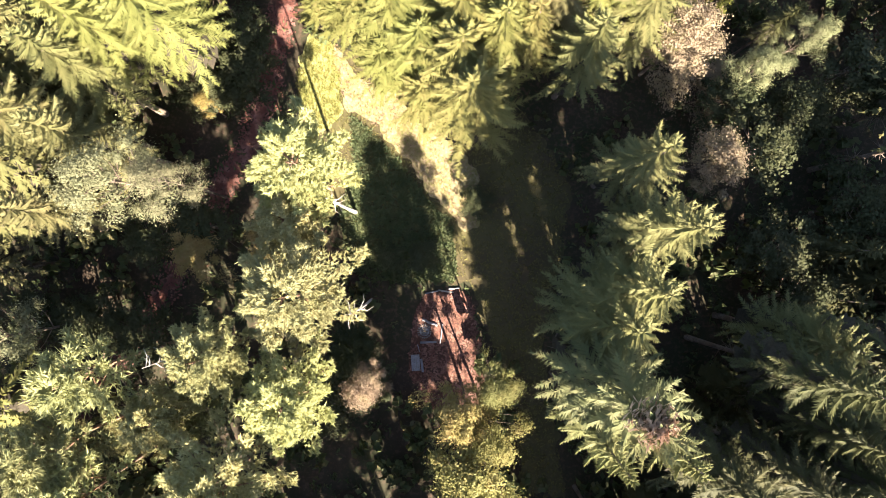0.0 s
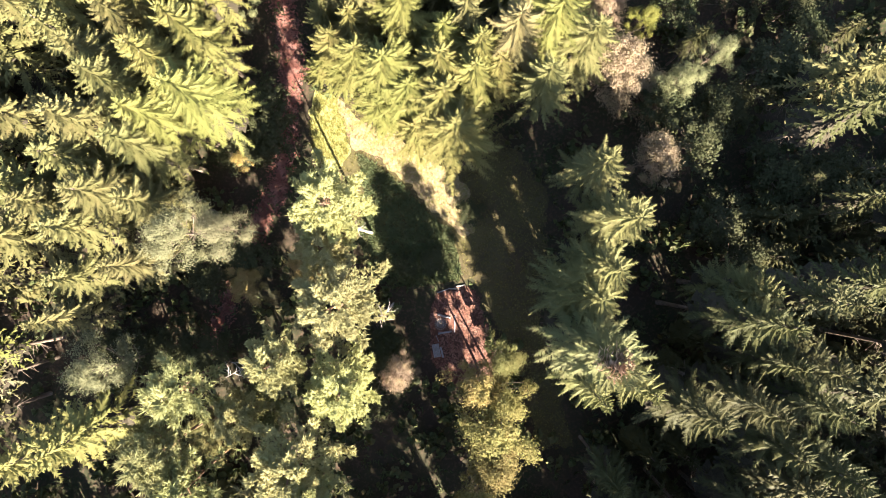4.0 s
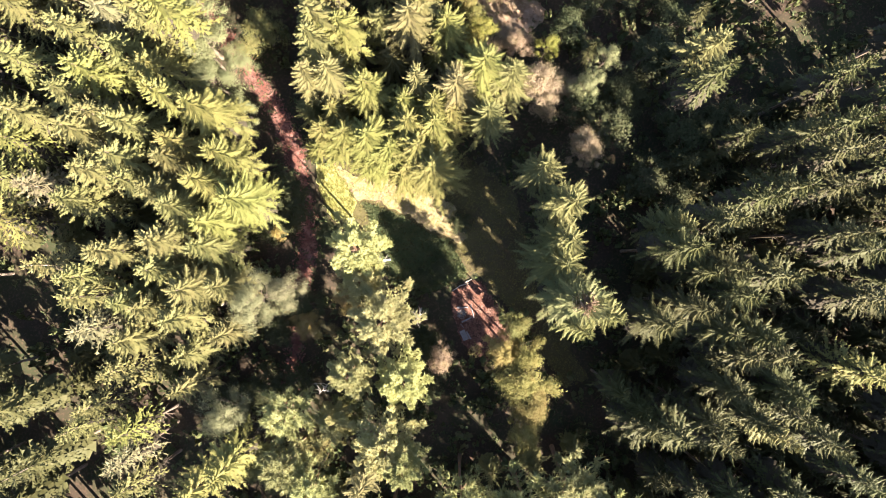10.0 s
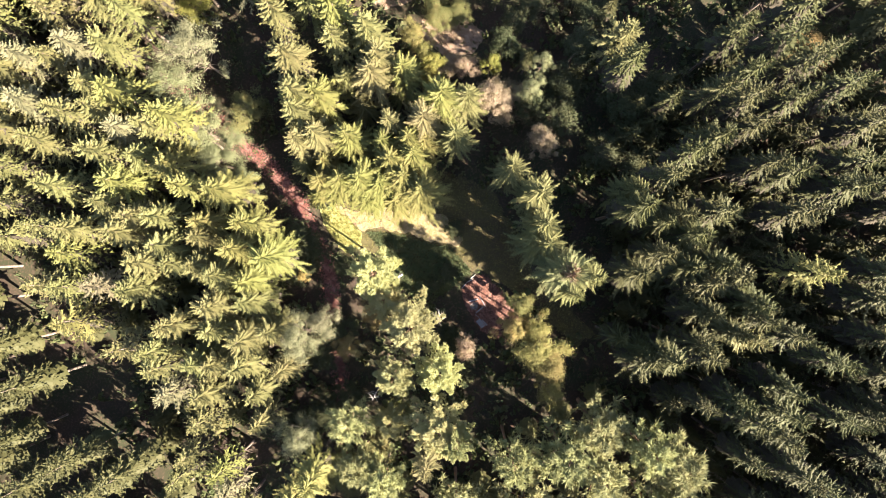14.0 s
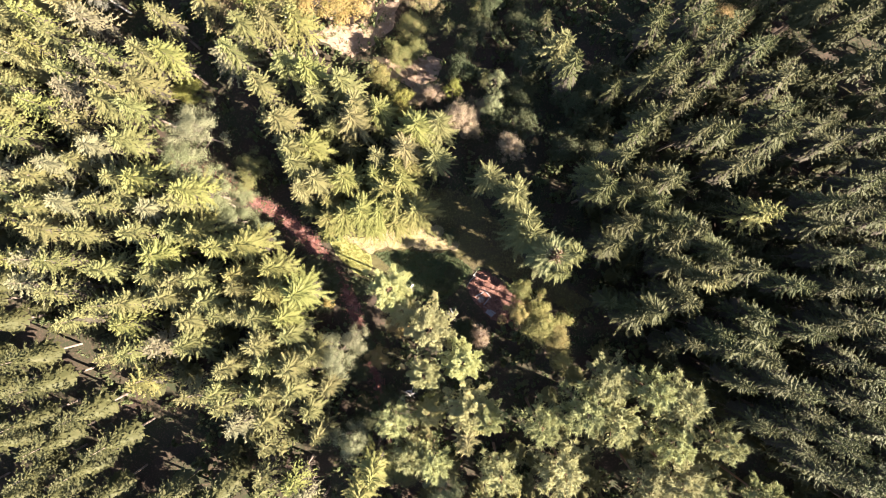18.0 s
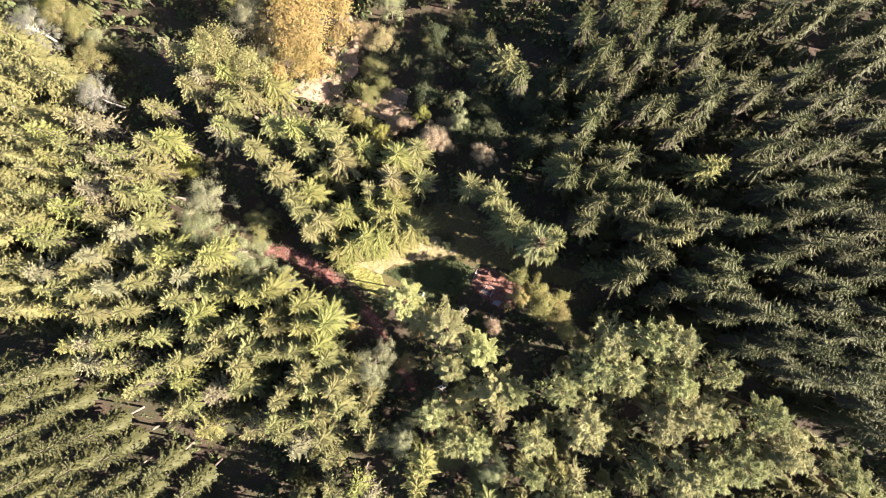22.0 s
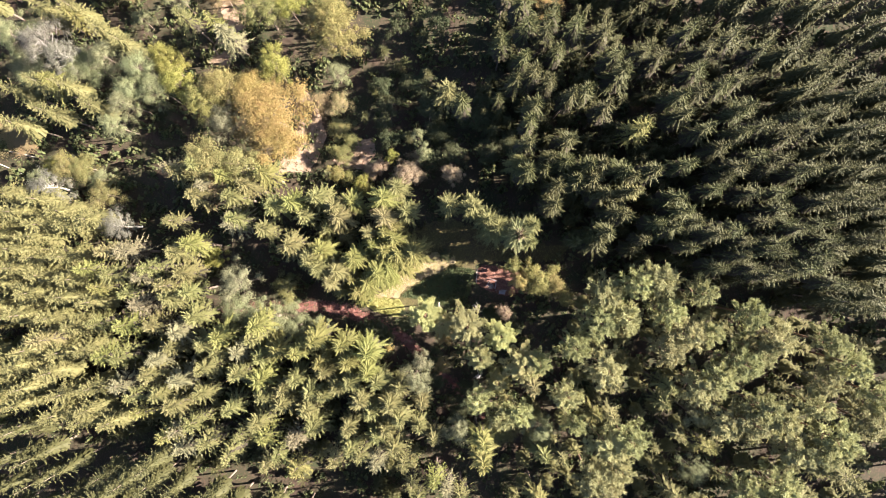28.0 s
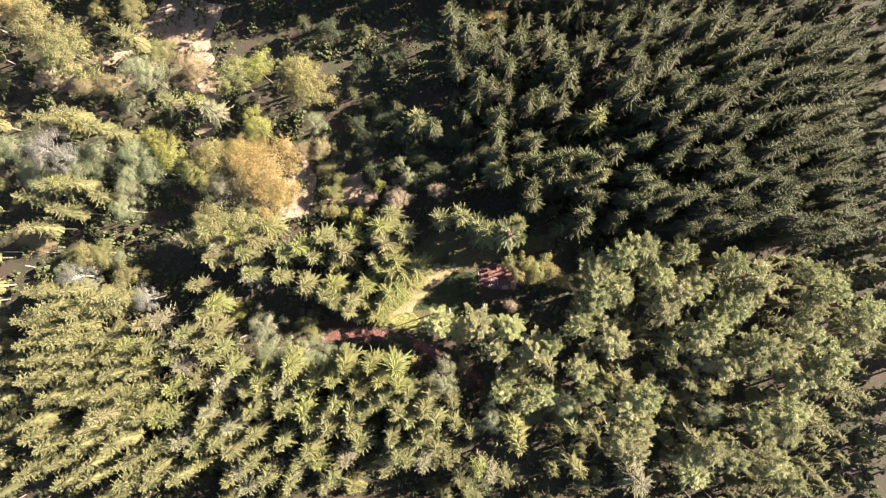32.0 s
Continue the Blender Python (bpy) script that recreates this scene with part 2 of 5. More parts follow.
# ---- trees: unit shapes, scaled where they stand ----
def spruce_crown(seed, whorls, stations, height=24.0, radius=2.6, bare=0.42, full=0.72, fork=1, core=0.62):
    """Stars of boughs, one above the other: each a feather of forward side twigs, with hanging twigs and an upturned tip."""
    rng = np.random.default_rng(seed)
    up = np.array([0, 0, 1.0])
    top = height * 0.985
    length = top * (1 - bare)
    lean = rng.uniform(-0.15, 0.15, 2)
    out_of_round = rng.uniform(0.84, 1.16, 6)
    tris = []
    for w in range(whorls * 2):
        between = w % 2
        s = max(0.006, (w / 2 + rng.uniform(-0.25, 0.25)) / whorls) ** 1.08
        z = top - s * length
        reach = radius * min(1.0, 1.16 * s ** full + 0.06) * (0.6 if between else 1.0)
        n = 5 if s < 0.12 else 4 if between else 6 if s < 0.6 else 5
        turn = rng.uniform(0, 6.28)
        for k in range(n):
            az = turn + 6.2832 * (k + rng.uniform(-0.3, 0.3)) / n
            L = reach * rng.uniform(0.7, 1.22) * out_of_round[int(az / 6.2832 * 6) % 6]
            if s > 0.2 and rng.random() < 0.07:
                L *= 0.45
            rise, sag = 0.8 - 0.95 * min(1.0, s * 1.6), 0.18 + 0.42 * s
            out = np.array([math.cos(az), math.sin(az), 0.0])
            side = np.array([-out[1], out[0], 0.0])
            steps = max(3, int(stations * (0.35 + 0.65 * L / radius)))
            u = np.linspace(0.0, 1.0, steps + 1)
            spine = out * (L * u)[:, None] + up * (z + L * (rise * u - sag * u * u + 0.26 * u ** 4))[:, None]
            spine += side * (L * 0.16 * rng.uniform(-1, 1) * u * u)[:, None]
            spine[:, :2] += lean * (z / height) ** 3
            first = 1 if s > 0.2 else 0
            a, c = spine[first:-1], spine[first + 1:]
            f = (u[first:-1] + 0.5 / steps)[:, None]
            m = len(a)
            plume = (0.12 + 0.34 * min(1.0, L / 2.0)) * np.sqrt(np.clip(1.06 - f, 0.05, 1)) * np.clip(0.35 + 2.2 * f, 0, 1)
            for sign in (-1, 1):
                for j in range(1 + fork):
                    root = a + (c - a) * rng.uniform(-0.2, 0.9, (m, 1))
                    span = plume * rng.uniform(0.55, 1.35, (m, 1)) * (1.0 if j == 0 else 0.7)
                    tip = root + sign * side * span + out * span * rng.uniform(0.5, 1.25, (m, 1)) + up * (-0.38 * span + rng.uniform(-0.09, 0.05, (m, 1)))
                    broad = (c - a) / np.linalg.norm(c - a, axis=1)[:, None] * (0.02 + 0.055 * span + 0.0075 * (22 - stations))
                    tris.append(np.stack([root - broad, root + broad, tip], 1))
            hang = rng.random(m) < 0.75
            root = a + (c - a) * rng.random((m, 1))
            drop = root + up * (-rng.uniform(0.18, 0.5, (m, 1)) * (0.35 + s)) + side * rng.normal(size=(m, 1)) * 0.1
            tris.append(np.stack([root - (c - a) * 0.4, root + (c - a) * 0.4, drop], 1)[hang])
            tris.append(np.stack([spine[-2] + side * 0.06, spine[-1] + out * 0.12 + up * 0.05, spine[-2] - side * 0.06])[None])
    crest = np.array([*lean, top - 0.9])
    for k in range(5):
        az = k * 1.257
        tris.append(np.array([[crest + [0.06 * math.cos(az), 0.06 * math.sin(az), 0], crest + [0.06 * math.cos(az + 1.5), 0.06 * math.sin(az + 1.5), 0], crest + [0, 0, 1.25]]]))
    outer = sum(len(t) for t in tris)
    # dead twigs about the stem: ragged dark core for inner shade, blocks light
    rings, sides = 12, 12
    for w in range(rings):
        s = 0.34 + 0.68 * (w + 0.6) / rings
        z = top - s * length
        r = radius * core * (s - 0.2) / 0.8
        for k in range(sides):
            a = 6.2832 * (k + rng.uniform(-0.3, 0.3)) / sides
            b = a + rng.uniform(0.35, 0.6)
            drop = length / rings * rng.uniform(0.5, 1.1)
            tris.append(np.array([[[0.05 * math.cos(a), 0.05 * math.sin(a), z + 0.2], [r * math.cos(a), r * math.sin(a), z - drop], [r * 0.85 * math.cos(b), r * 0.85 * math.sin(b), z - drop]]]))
    return np.concatenate(tris), outer


def pine_crown(seed, height=22.0, radius=3.4, boughs=24, clumps=48, needles=9, size=0.32, thin=0.06):
    """Radiating boughs that end in points, each bearing upturned brushes of needles."""
    rng = np.random.default_rng(seed)
    tris, ends = [], []
    for b in range(boughs):
        s = (b + 0.5) / boughs
        az = 2.4 * b + rng.uniform(-0.3, 0.3)
        L = radius * (0.3 + 0.85 * s ** 0.6) * rng.uniform(0.75, 1.12)
        z0 = height * (0.98 - 0.36 * s ** 1.2)
        out = np.array([math.cos(az), math.sin(az), 0.0])
        side = np.array([-out[1], out[0], 0.0])
        ends.append(out * L * 0.9 + [0, 0, z0 + 0.1 * L])
        for c in range(clumps):
            f = rng.uniform(0.12, 1.0) ** 0.75
            wide = 0.34 * L * (1.05 - f) + 0.18
            base = out * L * f + side * rng.uniform(-1, 1) * wide + np.array([0, 0, z0 + L * (0.12 * f - 0.05) + rng.uniform(-0.5, 0.25)])
            axis = out * 0.7 + side * rng.normal() * 0.5 + np.array([0, 0, rng.uniform(0.1, 0.9)])
            axis /= np.linalg.norm(axis)
            length = size * rng.uniform(0.65, 1.3)
            for k in range(needles):
                tip = base + (axis + rng.normal(size=3) * 0.6) * length
                foot = base + axis * length * rng.uniform(-0.3, 0.3)
                across = np.cross(tip - foot, rng.normal(size=3))
                across *= thin / (np.linalg.norm(across) + 1e-6)
                tris.append((foot - across, foot + across, tip))
    return np.array(tris), np.array(ends)


def leafy_crown(seed, height=14.0, radius=3.2, lobes=36, leaves=150, size=0.2, low=0.36, soft=0.7):
    """Sprays of leaves on limbs of uneven reach: a ragged crown with gaps, denser to the tips, never a ball."""
    rng = np.random.default_rng(seed)
    az = 2.4 * np.arange(lobes) + rng.uniform(-0.5, 0.5, lobes)
    s = (np.arange(lobes) + 0.5) / lobes
    bulge = 1 + 0.22 * np.sin(2 * az + seed) + 0.2 * np.sin(3 * az + 2.3 * seed)
    reach = radius * np.sqrt(s) * rng.uniform(0.4, 1.12, lobes) * bulge
    top, base = height * 0.97, height * low
    z = top - (top - base) * (0.05 + 0.72 * s ** 1.4) * rng.uniform(0.65, 1.2, lobes)
    ends = np.stack([reach * np.cos(az), reach * np.sin(az), z], 1)
    n = lobes * leaves
    lobe = np.repeat(ends, leaves, axis=0)
    grow = np.repeat(radius * rng.uniform(0.12, 0.33, lobes), leaves)[:, None]
    away = np.repeat(np.stack([np.cos(az), np.sin(az), np.full(lobes, 0.5)], 1), leaves, axis=0)
    d = rng.normal(size=(n, 3))
    d /= np.linalg.norm(d, axis=1)[:, None]
    d[:, 2] = np.where(d[:, 2] < -0.5, -d[:, 2], d[:, 2])
    twig = np.sin(np.arctan2(d[:, 1:2], d[:, :1]) * 5 + lobe[:, :1] * 7) * np.sin(d[:, 2:] * 6 + lobe[:, 1:2] * 5)
    far = (0.3 + 0.9 * rng.random((n, 1)) ** 0.7) * (1 + 0.35 * twig)
    at = lobe + (d * np.array([1, 1, 0.7]) + away * 0.45 * rng.random((n, 1))) * grow * far
    facing = d + rng.normal(size=(n, 3)) * soft + np.array([0, 0, 0.5])
    u = np.cross(facing, rng.normal(size=(n, 3)))
    u /= np.linalg.norm(u, axis=1)[:, None]
    v = np.cross(facing, u)
    v /= np.linalg.norm(v, axis=1)[:, None]
    s = size * rng.uniform(0.6, 1.4, (n, 1))
    a, b, c, e = at - u * s, at + v * s * 0.75, at + u * s, at - v * s * 0.75
    verts = np.stack([a, b, c, e], 1).reshape(-1, 3)
    k = np.arange(n)[:, None] * 4
    return verts, np.concatenate([k + [0, 1, 2], k + [0, 2, 3]]), ends


def trunk_mesh(name, height, base, material, ends=(), bend=0.0, bare_twigs=0, seed=0):
    rng = np.random.default_rng(seed)
    z = np.linspace(0, height, 7)
    sway = bend * np.sin(z / height * 3)
    pieces = [tube([(sway[i], 0.6 * sway[i], z[i] - 0.1 * (i == 0)) for i in range(7)], [base * (1.25 if i == 0 else 1) * (1 - 0.9 * z[i] / height) + 0.02 for i in range(7)])]
    for e in ends:
        root = max(0.3 * height, e[2] - 0.55 * math.hypot(e[0], e[1]) - 1.0)
        k = np.interp(root, z, sway)
        start = np.array([k, 0.6 * k, root])
        mid = start * 0.45 + np.array(e) * 0.55 + np.array([0, 0, -0.25])
        thick = base * 0.3
        pieces.append(tube([start, mid, e], [thick, thick * 0.6, thick * 0.2], 5))
    for k in range(bare_twigs):
        az, zz = rng.uniform(0, 6.28), rng.uniform(0.22, 0.4) * height
        L = rng.uniform(0.6, 1.6)
        pieces.append(tube([(0, 0, zz), (L * math.cos(az), L * math.sin(az), zz - 0.15)], [0.03, 0.008], 3))
    v, t = joined(pieces)
    return soup(name, v, t, material)


def grown(name, label, category, group, trunk, crown):
    root = new(name)
    part("trunk", trunk, None, root)
    part("crown", crown, None, root)
    return tagged(root, label, category, group)


def hide_patterns():
    """The unit trees are patterns to copy from: take them out once all stand."""
    for ob in PATTERNS:
        for o in (*ob.children_recursive, ob):
            bpy.data.objects.remove(o)


PATTERNS = []


def keep(ob):
    PATTERNS.append(ob)
    return ob


def spruce_pattern(seed, needles, label, grade, cones=False, bare=None):
    """grade 3: beside the clearing, 2: near it, 1: further off, 0: in the outer stands."""
    tris, outer = spruce_crown(seed, (15, 18, 20, 23)[grade], (6, 8, 12, 21)[grade], bare=bare or (0.47, 0.45, 0.4, 0.38)[grade], full=0.55 if cones else 0.68, fork=(0, 1, 1, 2)[grade], core=0.8 if needles is NEEDLES_SHADED else 0.62)
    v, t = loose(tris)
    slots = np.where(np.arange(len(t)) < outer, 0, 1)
    if cones:
        rng = np.random.default_rng(seed)
        extra = []
        for k in range(650):
            a, s = rng.uniform(0, 6.28), rng.uniform(0.01, 0.16)
            r = 2.86 * s ** 0.55 * rng.uniform(0.1, 0.8)
            p = np.array([r * math.cos(a), r * math.sin(a), 23.95 - s * 10])
            for j in range(2):
                w = rng.normal(size=3) * 0.085
                extra.append((p + w, p - w + [0, 0, 0.05], p + [0.03, 0.02, -0.24]))
        ev, et = loose(np.array(extra))
        slots = np.concatenate([slots, np.full(len(et), 2)])
        v, t = joined([(v, t), (ev, et)])
    crown = soup("spruce_crown", v, t, needles, SHADE_TWIGS, CONES, slots=slots)
    trunk = trunk_mesh("spruce_trunk", 23.4, 0.2, BARK, bare_twigs=26, seed=seed)
    return keep(grown("spruce_tree", label, "tree", "spruces of the wood", trunk, crown))


STAND = "narrow dark green spruce in a planted stand"
TONES = (NEEDLES, NEEDLES, NEEDLES_LIT, NEEDLES, NEEDLES_DULL)
SPRUCE = {
    ("", 0): [spruce_pattern(10 + k, n, STAND, 0) for k, n in enumerate(TONES)],
    ("", 1): [spruce_pattern(20 + k, n, STAND, 1) for k, n in enumerate(TONES)],
    ("", 2): [spruce_pattern(30 + k, NEEDLES, "green spruce with drooping feathery boughs beside the clearing", 2) for k in range(4)],
    ("", 3): [spruce_pattern(130 + k, NEEDLES, "green spruce with drooping feathery boughs beside the clearing", 3) for k in range(4)],
    ("lit", 3): [spruce_pattern(143 + k, NEEDLES_LIT, "broad yellow-green spruce with dense hanging sprays", 3) for k in range(3)],
    ("pale", 3): [spruce_pattern(148 + k, NEEDLES_PALE, "pale, half-withered spruce with straw-coloured sprays", 3) for k in range(2)],
    ("shade_tone", 3): [spruce_pattern(152 + k, NEEDLES_SHADED, "tall green spruce beside the clearing, needles darkened for shade", 3, bare=0.5) for k in range(2)],
    ("lit", 1): [spruce_pattern(40 + k, NEEDLES_LIT, "broad yellow-green spruce in a planted stand", 1) for k in range(2)],
    ("lit", 2): [spruce_pattern(43 + k, NEEDLES_LIT, "broad yellow-green spruce with dense hanging sprays", 2) for k in range(3)],
    ("shade_tone", 0): [spruce_pattern(55 + k, NEEDLES_SHADED, "tall green spruce in a dense planted stand, needles darkened for shade", 0, bare=0.52) for k in range(3)],
    ("shade_tone", 1): [spruce_pattern(58 + k, NEEDLES_SHADED, "tall green spruce in a dense planted stand, needles darkened for shade", 1, bare=0.52) for k in range(3)],
    ("shade_tone", 2): [spruce_pattern(52 + k, NEEDLES_SHADED, "tall green spruce beside the clearing, needles darkened for shade", 2, bare=0.52) for k in range(2)],
    ("pale", 1): [spruce_pattern(46, NEEDLES_PALE, "pale, half-withered spruce in a planted stand", 1)],
    ("pale", 2): [spruce_pattern(48 + k, NEEDLES_PALE, "pale, half-withered spruce with straw-coloured sprays", 2) for k in range(2)],
    ("pink", 3): [spruce_pattern(50, NEEDLES_PINK, "tall spruce with a reddish, cone-laden top", 3, True)],
}


def pine_pattern(seed, near):
    tris, ends = pine_crown(seed, boughs=28, clumps=150, needles=10, size=0.165, thin=0.042) if near else pine_crown(seed)
    v, t = loose(tris)
    return keep(grown("pine_tree", "grey-green pine with upturned brush-like shoots in a broad crown", "tree", "pines of the wood",
                      trunk_mesh("pine_trunk", 20.5, 0.22, PINE_BARK, ends[::2], 0.3), soup("pine_crown", v, t, (PINE_WARM if seed % 2 else PINE) if near else (PINE_DIM if seed % 2 else PINE_WARM))))


PINES = [pine_pattern(60 + k, False) for k in range(4)]
PINES_NEAR = [pine_pattern(65 + k, True) for k in range(4)]
LEAF_LABEL = {
    "green": "broad deciduous tree with green, slightly yellowing leaves", "lime": "round bright lime-green deciduous tree",
    "yellow": "deciduous tree turning yellow, leaves thinning out", "golden": "large golden autumn tree with full foliage",
    "orange": "small deciduous tree with orange-brown autumn leaves", "pink": "withered shrub-like tree with pinkish brown leaves",
    "sage": "soft sage-green deciduous tree beside the forest track", "grey": "silvery grey-green willow with fine leaves",
    "pale": "pale birch, almost bare, with whitish twigs", "olive": "low olive-brown bush on rough ground", "dark": "green deciduous bush, leaves darkened for shade",
}


def leafy_pattern(colour, seed, near):
    fine = colour in ("grey", "sage", "pale")
    leaves = 360 if colour == "golden" else 130 if colour == "dark" else (430 if fine else 330) if near else 230
    size = 0.058 if colour == "golden" else 0.12 if colour == "dark" else (0.054 if fine else 0.08) if near else (0.066 if fine else 0.078)
    v, t, ends = leafy_crown(seed, lobes=40, leaves=leaves, soft=0.4 if fine else 0.6, size=size, low=0.22 if colour == "yellow" else 0.36)
    bark = PALE_WOOD if colour == "pale" else BARK
    return keep(grown("broadleaf_tree", LEAF_LABEL[colour], "tree", "deciduous trees of the wood",
                      trunk_mesh("broadleaf_trunk", 11.5, 0.16, bark, ends, 0.25), soup("broadleaf_crown", v, t, LEAVES[colour])))


BROAD = {c: [leafy_pattern(c, 80 + 3 * i + k, False) for k in range(2)] for i, c in enumerate(LEAVES)}
BROAD_NEAR = {c: [leafy_pattern(c, 180 + i, True)] for i, c in enumerate(LEAVES) if c not in ("lime", "golden", "pale", "olive")}
count = 0


def planted(pattern, x, y, h, r, height, radius):
    global count
    count += 1
    turn = (count * 137.5) % 360
    tilt = 1.6 * math.sin(count * 1.7)
    return copy_thing(pattern, pose(x, y, -0.05, tilt, 1.2 * math.cos(count * 2.3), turn) @ Matrix.Diagonal((r / radius, r / radius, h / height, 1)))


def central(x, y):
    return -25 < x < 25 and -22 < y < 29


def nearby(x, y):
    return -40 < x < 30 and -30 < y < 36


def spruce(x, y, h, r, look_of=""):
    grade = 3 if (-31 < x < 30 and -22 < y < 30) or look_of == "pink" else 2 if nearby(x, y) else 1 if look_of not in ("", "shade_tone") or (-42 < x < 52 and -52 < y < 62) else 0
    kinds = SPRUCE[look_of, grade]
    return planted(kinds[count % len(kinds)], x, y, h, (1.0 if look_of == "shade_tone" else 1.13) * r, 24.0, 2.6)


def pine(x, y, h, r, look_of=""):
    kinds = PINES_NEAR if central(x, y) else PINES
    return planted(kinds[count % len(kinds)], x, y, h, r, 22.0, 3.4)


def broadleaf(x, y, h, r, look_of="green"):
    kinds = BROAD_NEAR[look_of] if h > 5 and nearby(x, y) and look_of in BROAD_NEAR else BROAD[look_of]
    return planted(kinds[count % len(kinds)], x, y, h, r, 14.0, 2.6)


# ---- ground ----
def height_at(x, y):
    """Flat in the clearing, gently uneven in the wood."""
    f = min(1.0, max(0.0, (math.hypot(x, y - 3) - 30) / 15))
    return f * (0.10 * math.sin(x * 0.13 + 1) * math.cos(y * 0.11) + 0.05 * math.sin(x * 0.41 + y * 0.37)) - 0.12


def ground_sheet():
    near = np.arange(-150, 150.1, 2.5)
    far = np.array([170, 220, 320, 500, 900, 1600, 2600.0])
    line = np.concatenate([-far[::-1], near, far])
    n = len(line)
    verts = [(x, y, height_at(x, y)) for y in line for x in line]
    tris = []
    for j in range(n - 1):
        for i in range(n - 1):
            a = j * n + i
            tris += [(a, a + 1, a + n + 1), (a, a + n + 1, a + n)]
    return soup("ground", verts, tris, FLOOR)


tagged(new("ground", ground_sheet()), "dark forest floor of needles, moss and fallen leaves", "ground", kind="structure")


def ragged_patch(name, outline, lift, material, label, category, seed=0, rough=0.5):
    """A patch of another ground, with an uneven rim, that follows the ground."""
    rng = np.random.default_rng(seed)
    phase = rng.uniform(0, 6.28, 4)
    rim, way = [], 0.0
    for i in range(len(outline)):
        a, b = np.array(outline[i]), np.array(outline[(i + 1) % len(outline)])
        size = np.linalg.norm(b - a)
        across = np.array([b[1] - a[1], a[0] - b[0]]) / size
        n = max(2, int(size / 0.4))
        for k in range(n):
            f = k / n
            wave = math.sin(way * 1.1 + phase[0]) + 0.7 * math.sin(way * 2.7 + phase[1]) + 0.5 * math.sin(way * 5.3 + phase[2])
            rim.append(a + (b - a) * f + across * 0.16 * rough * wave * min(1.0, 4 * f * (1 - f) + 0.15) + rng.normal(size=2) * 0.03)
            way += size / n
    bm = bmesh.new()
    face = bm.faces.new([bm.verts.new((p[0], p[1], 0)) for p in rim])
    bmesh.ops.triangulate(bm, faces=[face])
    for v in bm.verts:
        v.co.z = height_at(v.co.x, v.co.y) + lift
    me = bpy.data.meshes.new(name)
    bm.normal_update()
    if sum(f.normal.z for f in bm.faces) < 0:
        bmesh.ops.reverse_faces(bm, faces=bm.faces[:])
    bm.to_mesh(me)
    bm.free()
    me.materials.append(material)
    return tagged(new(name, me), label, category, kind="structure")


def track(name, line, widths, lift, material, label, seed=0):
    """A strip of ground along a line, with ragged edges."""
    rng = np.random.default_rng(seed)
    points = []
    for i in range(len(line) - 1):
        a, b = np.array(line[i]), np.array(line[i + 1])
        n = max(1, int(np.linalg.norm(b - a) / 0.7))
        for k in range(n):
            points.append((a + (b - a) * k / n, widths[i] + (widths[i + 1] - widths[i]) * k / n))
    points.append((np.array(line[-1]), widths[-1]))
    verts, tris = [], []
    for i, (p, w) in enumerate(points):
        q = points[min(i + 1, len(points) - 1)][0] - points[max(i - 1, 0)][0]
        s = np.array([-q[1], q[0]]) / (np.linalg.norm(q) + 1e-9)
        for k in range(5):
            e = (k / 4 - 0.5) * w * (1 + 0.12 * math.sin(i * 0.5)) + (rng.normal() * 0.28 if k in (0, 4) else 0)
            x, y = p + s * e
            verts.append((x, y, height_at(x, y) + lift - (0.05 if k in (1, 3) else 0.0)))
    for i in range(len(points) - 1):
        for k in range(4):
            a = i * 5 + k
            tris += [(a, a + 5, a + 6), (a, a + 6, a + 1)]
    return tagged(new(name, soup(name, verts, tris, material)), label, "track", kind="structure")


def inside(x, y, poly):
    hit = False
    for i in range(len(poly)):
        (x1, y1), (x2, y2) = poly[i], poly[i - 1]
        if (y1 > y) != (y2 > y) and x < (x2 - x1) * (y - y1) / (y2 - y1) + x1:
            hit = not hit
    return hit


def scatter(name, spots, blades, size, flat, material, label, category, seed=0):
    """Many small leaves or blades at the given spots, as one object."""
    rng = np.random.default_rng(seed)
    tris = []
    for x, y in spots:
        z = height_at(x, y) + 0.06
        for k in range(blades):
            a = rng.uniform(0, 6.28)
            L = size * rng.uniform(0.6, 1.4)
            d = np.array([math.cos(a), math.sin(a), 0])
            s = np.array([-d[1], d[0], 0]) * L * (0.35 if flat else 0.16)
            foot = np.array([x, y, z]) + rng.normal(size=3) * np.array([size, size, 0]) * 0.4
            tip = foot + d * L * (1 if flat else 0.7) + np.array([0, 0, L * (0.15 if flat else rng.uniform(0.4, 0.9))])
            tris.append((foot - s, foot + s, tip))
            if flat:
                tris.append((foot - s, tip, foot - s + d * L * 0.4 - s))
    v, t = loose(np.array(tris))
    return tagged(new(name, soup(name, v, t, material)), label, category, kind="stuff")


def spots_in(poly, n, seed):
    rng = np.random.default_rng(seed)
    lo, hi = np.min(poly, axis=0), np.max(poly, axis=0)
    found = []
    while len(found) < n:
        x, y = rng.uniform(lo, hi)
        if inside(x, y, poly):
            found.append((x, y))
    return found


def spots_along(line, widths, n, seed):
    rng = np.random.default_rng(seed)
    found = []
    for k in range(n):
        i = rng.integers(len(line) - 1)
        a, b, f = np.array(line[i]), np.array(line[i + 1]), rng.random()
        d = (b - a) / np.linalg.norm(b - a)
        p = a + (b - a) * f + np.array([-d[1], d[0]]) * rng.normal() * 0.3 * (widths[i] * (1 - f) + widths[i + 1] * f)
        found.append(tuple(p))
    return found


